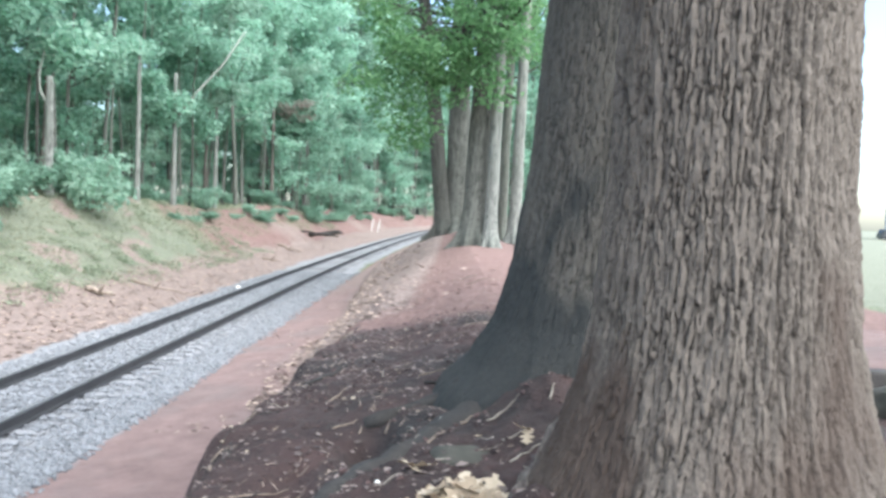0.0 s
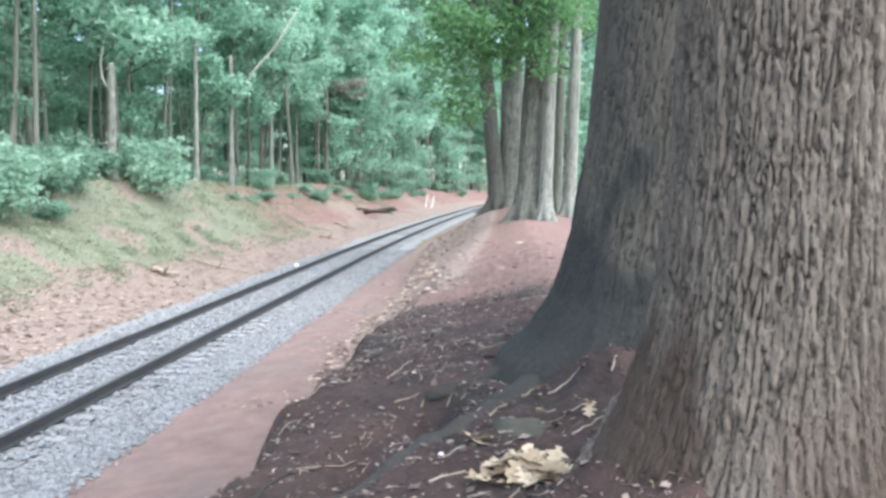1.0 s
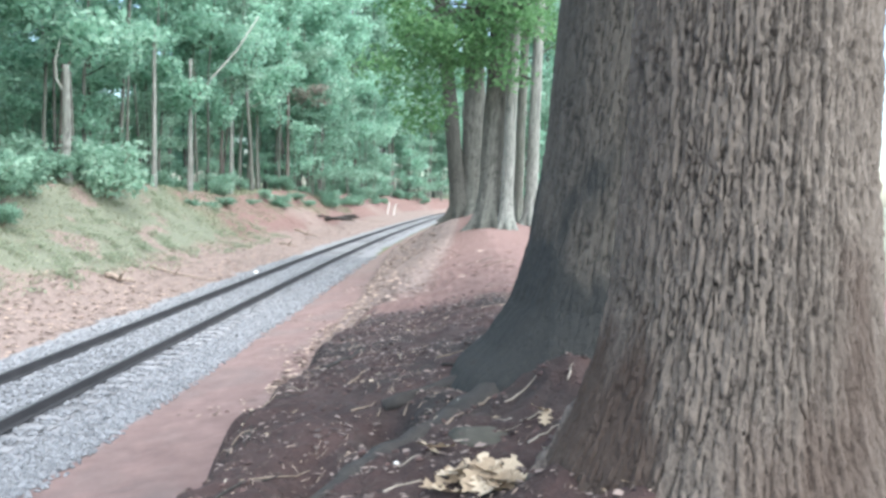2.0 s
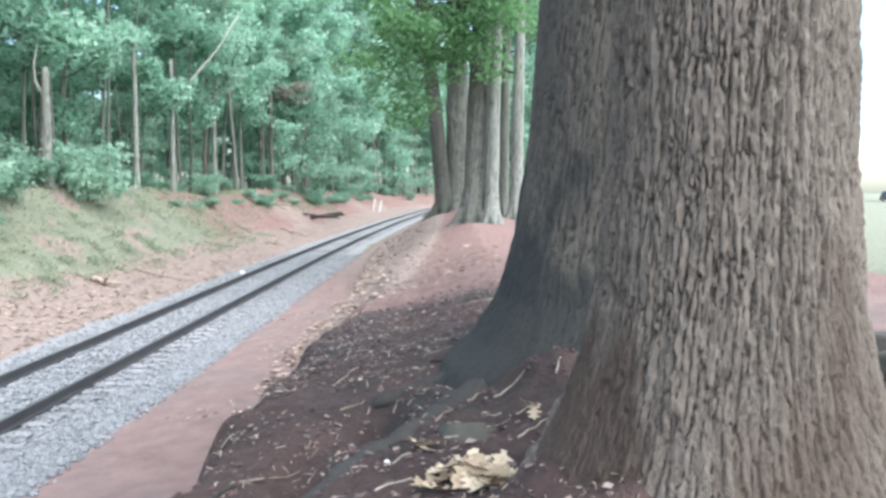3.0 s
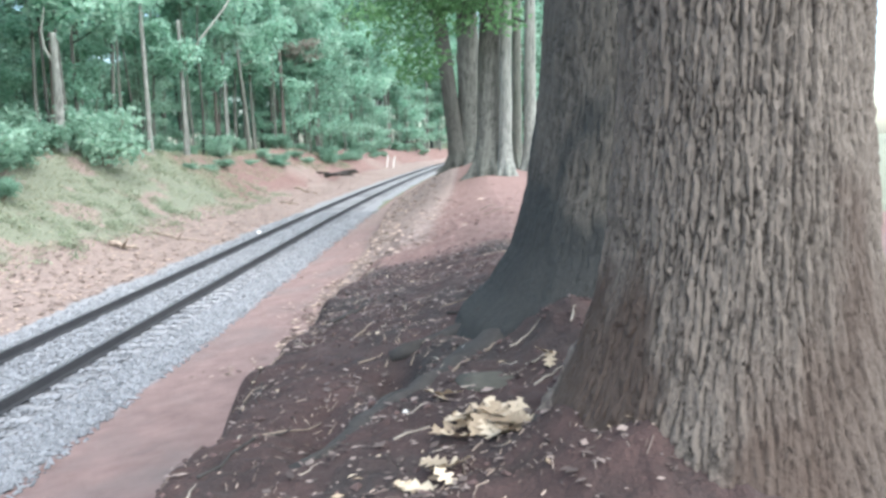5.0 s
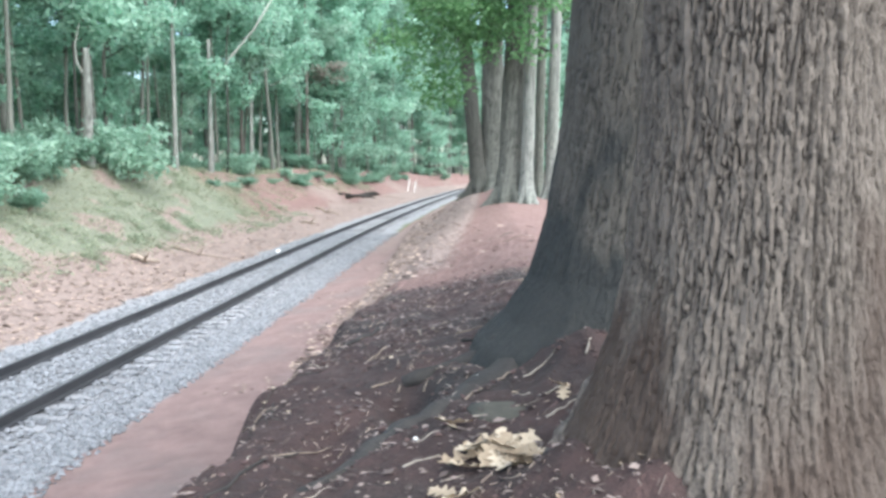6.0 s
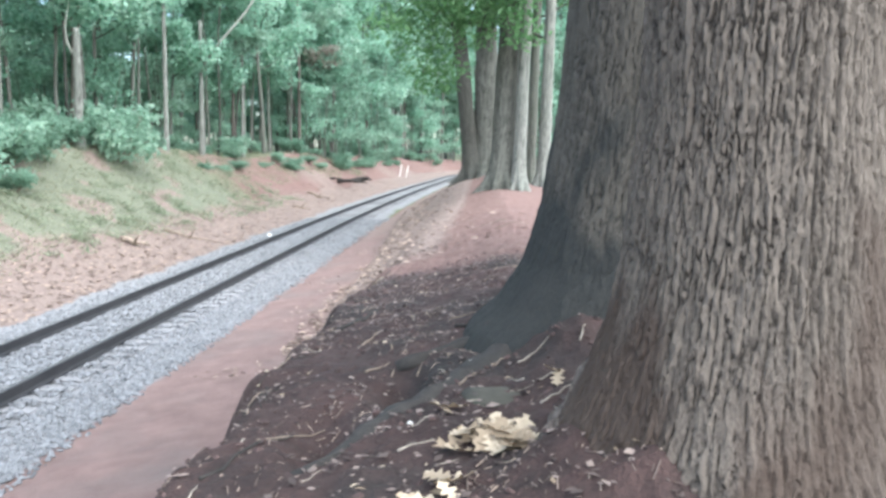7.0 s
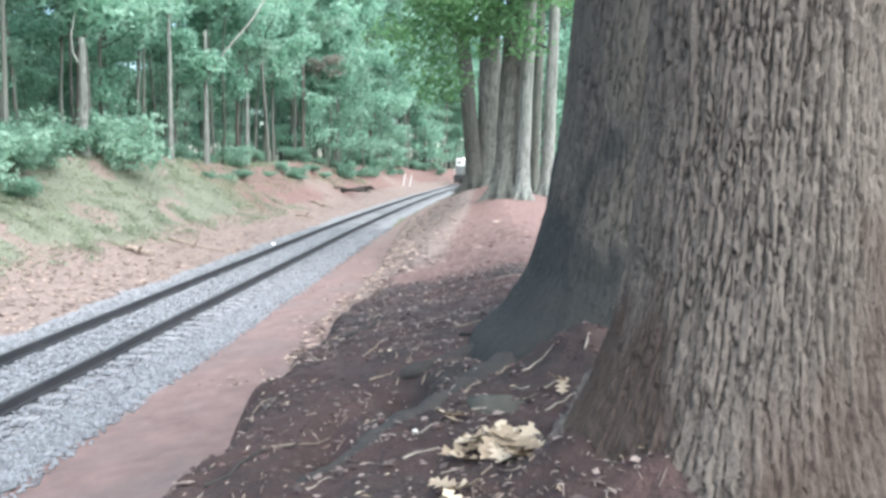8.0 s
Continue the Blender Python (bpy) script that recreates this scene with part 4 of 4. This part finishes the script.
def twig(x, y, ln, turn, r, material, label, seed):
    rng = random.Random(seed)
    pts = []
    a = radians(turn)
    for k in range(6):
        d = ln * (k / 5 - 0.5)
        px, py = x + math.cos(a) * d + rng.uniform(-1, 1) * ln * 0.04, y + math.sin(a) * d + rng.uniform(-1, 1) * ln * 0.04
        pts.append((px - x, py - y, height(px, py) + r * 0.8 - height(x, y)))
    v, f = tube(pts, [r * (1 - 0.12 * k) for k in range(6)], 6)
    ob = new("twig", mesh_of("twig", v, f, material, True))
    ob.matrix_basis = pose(x, y, height(x, y))
    tagged(ob, label, "twig", "twigs on the bank")


small_stone(-8.5, 31, 0.1, PALE_STONE, "white stone lying beside the rail", 0.7, 7)
TW = random.Random(77)
for (x, y, ln, turn, pale) in ((0.36, 3.5, 0.24, 40, 1), (0.33, 3.78, 0.16, 20, 1), (0.12, 4.25, 0.2, 55, 0), (-0.05, 4.0, 0.24, 60, 0), (0.3, 4.15, 0.3, 35, 1), (-0.25, 3.1, 0.2, 30, 1),
                               (0.55, 4.1, 0.16, 70, 1), (0.0, 3.55, 0.12, 15, 1), (-0.6, 4.6, 0.3, 60, 0), (-0.75, 5.4, 0.35, 70, 0), (-0.9, 3.6, 0.6, 62, 0), (-0.1, 5.6, 0.3, 20, 0),
                               (0.35, 7.6, 0.5, 10, 0), (0.5, 12.5, 0.7, 5, 0), (0.2, 13.5, 0.6, 170, 0)):
    twig(x, y, ln * 0.8, turn, 0.006 if pale else 0.008, PALE_TWIG if pale else TWIG, "pale dry twig on the soil" if pale else "brown fallen twig on the soil", TW.randrange(999))


for k in range(46):
    y = 2.6 + 6.5 * TW.random() ** 1.3
    x = TW.uniform(-1.2, 0.35) if y < 4.4 else TW.uniform(-1.2, 0.1)
    pale = TW.random() < 0.45
    twig(x, y, TW.uniform(0.05, 0.16), TW.gauss(80, 35), TW.uniform(0.003, 0.006), PALE_TWIG if pale else TWIG, "pale dry twig on the soil" if pale else "brown fallen twig on the soil", TW.randrange(999))


def straw():
    """Short dry stalks and leaf ribs, most of them lying along the slope's run."""
    rng = np.random.default_rng(58)
    verts, faces = [], []
    while len(faces) < 3 * 1300:
        y = 2.3 + 6.5 * rng.random() ** 1.2
        x = rng.uniform(-1.7, 0.7)
        if noise.noise(Vector((x * 1.4, y * 1.4, 33))) < -0.15 + 0.25 * rng.random():
            continue
        a, ln, w = 1.45 + 0.5 * rng.normal(), 0.008 + 0.026 * rng.random() ** 2, rng.uniform(0.0012, 0.0034)
        dx, dy = math.cos(a), math.sin(a)
        n = len(verts)
        for k in (-1, 1):
            px, py = x + dx * ln * k, y + dy * ln * k
            pz = height(px, py) + 0.004
            verts += [(px - dy * w, py + dx * w, pz), (px + dy * w, py - dx * w, pz), (px, py, pz + w * 1.6)]
        faces += [(n, n + 1, n + 4, n + 3), (n + 1, n + 2, n + 5, n + 4), (n + 2, n, n + 3, n + 5)]
    tagged(new("straw", mesh_of("straw", verts, faces, STRAW)), "short dry straw and leaf ribs strewn over dark soil", "straw", kind="stuff")


def lip_roots():
    """Thin dead rootlets poking out along the eroded lip of the bank."""
    rng = random.Random(91)
    for k in range(34):
        y = 3.6 + 6.5 * rng.random()
        x = track_x(y) + 5.8 + rng.uniform(-0.12, 0.25)
        twig(x, y, rng.uniform(0.12, 0.4), 90 + rng.gauss(0, 22), rng.uniform(0.003, 0.008), ROOT if k % 3 else TWIG, "thin dead rootlet on the eroded lip of the bank", 400 + k)


straw()
lip_roots()
for (x, y, ln, turn, r) in ((-0.95, 6.2, 0.8, 74, 0.016), (-1.0, 3.3, 0.7, 66, 0.009), (-0.05, 5.35, 0.22, 5, 0.014)):
    twig(x, y, ln, turn, r, ROOT, "dark dead root end lying in the soil", int(y * 100))


def clods():
    rng = np.random.default_rng(31)
    spots, sizes = [], []
    while len(spots) < 1900:
        y = 2.4 + 7 * rng.random() ** 1.2
        x = rng.uniform(-1.95, 0.8)
        if noise.noise(Vector((x * 2, y * 2, 9))) < -0.1:
            continue
        spots.append((x, y, height(x, y) + 0.004))
        sizes.append(0.005 + 0.022 * rng.random() ** 3)
    ob = stone_field("soil_clods", "lumps of dark crumbly soil on the bank", spots, sizes, CLOD, rng, 0.6)
    tagged(ob, category="soil")


clods()


def fallen_branches():
    rng = random.Random(3)
    pile = thing("branch_pile", pose(-11.6, 66, height(-11.6, 66, False)), "heap of dark fallen branches at the foot of the clay bank", "branches")
    for k in range(14):
        a = rng.uniform(-0.5, 0.5)
        ln = rng.uniform(0.8, 2.2)
        c = Vector((rng.uniform(-1.6, 1.8), rng.uniform(-2.5, 2.5), rng.uniform(0.1, 0.5)))
        w = Vector((math.cos(a), math.sin(a), rng.uniform(-0.1, 0.2))) * ln / 2
        v, f = tube([c - w, c + Vector((0, 0, 0.07)), c + w], [0.12, 0.1, 0.05], 6)
        part("branch", mesh_of("branch", v, f, ROOT, True), pile)


fallen_branches()


def loose_branch(x, y, ln, turn, r, label):
    a = radians(turn)
    pts = []
    for k in range(5):
        d = ln * (k / 4 - 0.5)
        px, py = x + math.cos(a) * d, y + math.sin(a) * d + 0.12 * math.sin(k * 2.0)
        pts.append((px - x, py - y, height(px, py) - height(x, y) + r * 0.7 + 0.06 * (k % 2)))
    v, f = merged([tube(pts, [r * (1 - 0.17 * k) for k in range(5)], 7), tube([pts[2], (pts[2][0] + 0.3, pts[2][1] - 0.2, pts[2][2] + 0.3)], [r * 0.5, r * 0.2], 5)])
    ob = new("fallen_branch", mesh_of("fallen_branch", v, f, TWIG, True))
    ob.matrix_basis = pose(x, y, height(x, y))
    tagged(ob, label, "branch", "branches along the track")


loose_branch(-10.6, 28, 1.9, 5, 0.05, "crooked fallen branch among leaves")
loose_branch(-11.1, 24.5, 0.8, 20, 0.11, "short dark log among leaves")
loose_branch(-10.9, 52, 1.6, -10, 0.09, "dark fallen branch below the clay bank")
loose_branch(-10.2, 44, 1.0, 30, 0.08, "dark fallen branch below the clay bank")


def marker_post(x, y, lean):
    z = height(x, y, False)
    ob = thing("marker_post", pose(x, y, z - 0.05, 0, lean, 0), "white painted marker post beside the railway", "post", "marker posts")
    part("post", box_mesh("post", (0.11, 0.11, 1.5), WHITE_PAINT, (0, 0, 0.75), 0.02), ob)
    part("cap", box_mesh("cap", (0.13, 0.13, 0.05), WHITE_PAINT, (0, 0, 1.525), 0.015), ob)


marker_post(-10.35, 99, 9)
marker_post(-9.7, 100.5, 11)


# ---- open field side ----
def field_side():
    # Dark strip added where shadow lies under the pale slab's edge.
    edge = new("edge_shade_strip", box_mesh("edge_shade_strip", (5.0, 0.16, 0.2), ROOT, (0, 0, 0.05), 0.02))
    edge.matrix_basis = pose(4.9, 5.5, 1.97, 0, 0, 2)
    tagged(edge, "dark strip standing in for shadow under a pale path's edge", "timber")
    wall = plain("painted_siding", (0.3, 0.34, 0.38), (0.4, 0.44, 0.48), 2, 0.7)
    roof = plain("roof_sheet", (0.22, 0.24, 0.26), (0.32, 0.34, 0.36), 3, 0.6)
    z = 1.45
    house = thing("barn", pose(92.3, 134, z), "tall blue-grey metal barn across the field", "building")
    part("wall", box_mesh("wall", (28, 18, 13.6), wall, (0, 0, 6.8), 0.05), house)
    for k in range(28):
        part("rib", box_mesh("rib", (0.18, 0.1, 13.4), wall, (-13.6 + k, -9.04, 6.8), 0.02), house)
    part("roof", box_mesh("roof", (28.8, 18.8, 0.4), roof, (0, 0, 13.75), 0.08), house)
    part("door", box_mesh("door", (5.0, 0.14, 5.2), roof, (-4, -9.12, 2.6), 0.03), house, "dark sliding door")
    parked_car(70.6, 126, z)
    # Dark lump added where only deep shade lies beside the roots.
    rock = thing("rock", pose(2.95, 4.75, height(2.95, 4.75) - 0.05), "dark lump standing in for deep shade beside the tree roots", "rock")
    bm = bmesh.new()
    bmesh.ops.create_icosphere(bm, subdivisions=4, radius=0.36)
    for v in bm.verts:
        v.co *= 1 + 0.3 * noise.noise(v.co * 3) + 0.1 * noise.noise(v.co * 11)
        v.co.z *= 0.7
    part("boulder", bm_mesh("boulder", bm, FLAT_STONE, True), rock)


def parked_car(x, y, z):
    """A dark car seen from its side, far off."""
    paint = plain("dark_car_paint", (0.012, 0.016, 0.022), (0.022, 0.028, 0.036), 2, 0.25, depth=0.0)
    tyre = plain("car_tyre", (0.012, 0.012, 0.012), (0.03, 0.03, 0.03), 12, 0.9, depth=0.0)
    chrome = plain("wheel_rim", (0.35, 0.35, 0.36), (0.5, 0.5, 0.5), 6, 0.3, 0.9, depth=0.0)
    pane, nt, bsdf = nodes_of("car_window")
    bsdf.inputs["Base Color"].default_value = (0.03, 0.04, 0.05, 1)
    bsdf.inputs["Roughness"].default_value = 0.06
    car = thing("car", pose(x, y, z), "dark parked car in front of a barn", "car")

    def side(outline, half, material, name, bevel):
        bm = bmesh.new()
        a = [bm.verts.new((px, -half, pz)) for px, pz in outline]
        b = [bm.verts.new((px, half, pz)) for px, pz in outline]
        n = len(a)
        bm.faces.new(a)
        bm.faces.new(b[::-1])
        for k in range(n):
            bm.faces.new((a[k], b[k], b[(k + 1) % n], a[(k + 1) % n]))
        bmesh.ops.recalc_face_normals(bm, faces=bm.faces[:])
        bmesh.ops.bevel(bm, geom=bm.edges[:], offset=bevel, segments=2, affect="EDGES")
        return bm_mesh(name, bm, material)

    part("body", side(((-2.4, 0.4), (2.35, 0.4), (2.4, 0.95), (1.35, 1.12), (-2.35, 1.15)), 0.92, paint, "body", 0.08), car)
    part("cabin", side(((-2.3, 1.12), (1.1, 1.12), (0.35, 1.78), (-2.0, 1.82)), 0.82, paint, "cabin", 0.07), car)
    for px in (-1.6, -0.65, 0.25):
        part("window", box_mesh("window", (0.8, 0.03, 0.42), pane, (px, -0.83, 1.45), 0.01), car)
    for px in (-1.5, 1.5):
        for py in (-0.82, 0.82):
            bm = bmesh.new()
            bmesh.ops.create_cone(bm, cap_ends=True, segments=20, radius1=0.36, radius2=0.36, depth=0.24, matrix=Matrix.Translation((px, py, 0.36)) @ Matrix.Rotation(radians(90), 4, "X"))
            wheel = part("wheel", bm_mesh("wheel", bm, tyre), car)
            bm = bmesh.new()
            bmesh.ops.create_cone(bm, cap_ends=True, segments=16, radius1=0.21, radius2=0.21, depth=0.26, matrix=Matrix.Translation((px, py, 0.36)) @ Matrix.Rotation(radians(90), 4, "X"))
            part("rim", bm_mesh("rim", bm, chrome), wheel)


field_side()


# ---- the train ----
def locomotive():
    loco = thing("locomotive", pose(track_x(140), 140, track_z(140) + 0.18), "white and grey diesel locomotive coming round the bend", "locomotive")
    white = plain("loco_white", (0.68, 0.69, 0.66), (0.82, 0.82, 0.78), 1.5, 0.4, depth=0.0)
    grey = plain("loco_grey", (0.12, 0.13, 0.13), (0.2, 0.21, 0.21), 2, 0.5, depth=0.0)
    black = plain("loco_underframe", (0.015, 0.015, 0.016), (0.045, 0.043, 0.04), 4, 0.7, depth=0.0)
    glass, nt, bsdf = nodes_of("loco_glass")
    bsdf.inputs["Base Color"].default_value = (0.03, 0.035, 0.04, 1)
    bsdf.inputs["Roughness"].default_value = 0.08
    lamp, nt, bsdf = nodes_of("headlight_lens")
    bsdf.inputs["Emission Color"].default_value = (1, 0.95, 0.85, 1)
    bsdf.inputs["Emission Strength"].default_value = 4
    # the front faces -y
    part("frame", box_mesh("frame", (3.0, 19.5, 0.35), black, (0, 10, 1.3), 0.04), loco)
    part("nose", box_mesh("nose", (2.5, 1.6, 1.5), grey, (0, 1.3, 2.25), 0.18), loco, "grey short nose")
    cab = part("cab", box_mesh("cab", (3.05, 2.6, 2.75), white, (0, 3.2, 2.9), 0.12), loco, "white cab")
    part("roof", box_mesh("roof", (2.8, 2.7, 0.22), grey, (0, 3.2, 4.36), 0.08), cab)
    for x in (-0.9, 0.9):
        part("windscreen", box_mesh("windscreen", (0.62, 0.06, 0.3), glass, (x, 1.89, 3.5), 0.01), cab)
        part("headlight", box_mesh("headlight", (0.2, 0.08, 0.2), lamp, (x * 0.22, 1.88, 4.12), 0.03), cab, "lit headlight")
    part("hood", box_mesh("hood", (1.9, 13.5, 2.5), grey, (0, 11.5, 2.75), 0.12), loco, "grey engine hood")
    part("pilot", box_mesh("pilot", (2.9, 0.3, 1.0), black, (0, 0.3, 0.75), 0.05), loco, "black snow-plough pilot")
    part("coupler", box_mesh("coupler", (0.3, 0.6, 0.3), black, (0, -0.1, 0.9), 0.05), loco)
    for x in (-1.4, 1.4):
        v, f = tube([(x, 0.25, 1.4), (x, 0.25, 2.4), (x, 1.9, 2.5)], (0.025, 0.025, 0.025), 6)
        part("handrail", mesh_of("handrail", v, f, white), loco)
    part("fuel_tank", box_mesh("fuel_tank", (2.6, 4.5, 0.8), black, (0, 10, 0.75), 0.2), loco)
    for y0 in (3.6, 16.2):
        truck = part("truck", box_mesh("truck", (2.4, 3.8, 0.45), black, (0, y0, 0.7), 0.05), loco)
        for dy in (-1.3, 1.3):
            bm = bmesh.new()
            for x in (-0.753, 0.753):
                bmesh.ops.create_cone(bm, cap_ends=True, segments=20, radius1=0.5, radius2=0.5, depth=0.13, matrix=Matrix.Translation((x, y0 + dy, 0.5)) @ Matrix.Rotation(radians(90), 4, "Y"))
            bmesh.ops.create_cone(bm, cap_ends=True, segments=10, radius1=0.08, radius2=0.08, depth=1.5, matrix=Matrix.Translation((0, y0 + dy, 0.5)) @ Matrix.Rotation(radians(90), 4, "Y"))
            part("wheelset", bm_mesh("wheelset", bm, black), truck)
    return loco


LOCO = locomotive()


def motions():
    """The locomotive runs towards the camera round the bend."""
    rows = []
    for k in range(17):
        t = k * 0.5
        y = 127.4 + (8.0 - t) * 22.0
        rows.append((t, pose(track_x(y), y, track_z(y) + 0.18, 0, 0, -math.degrees(heading(y + 8)))))
    walk(LOCO, rows)


motions()
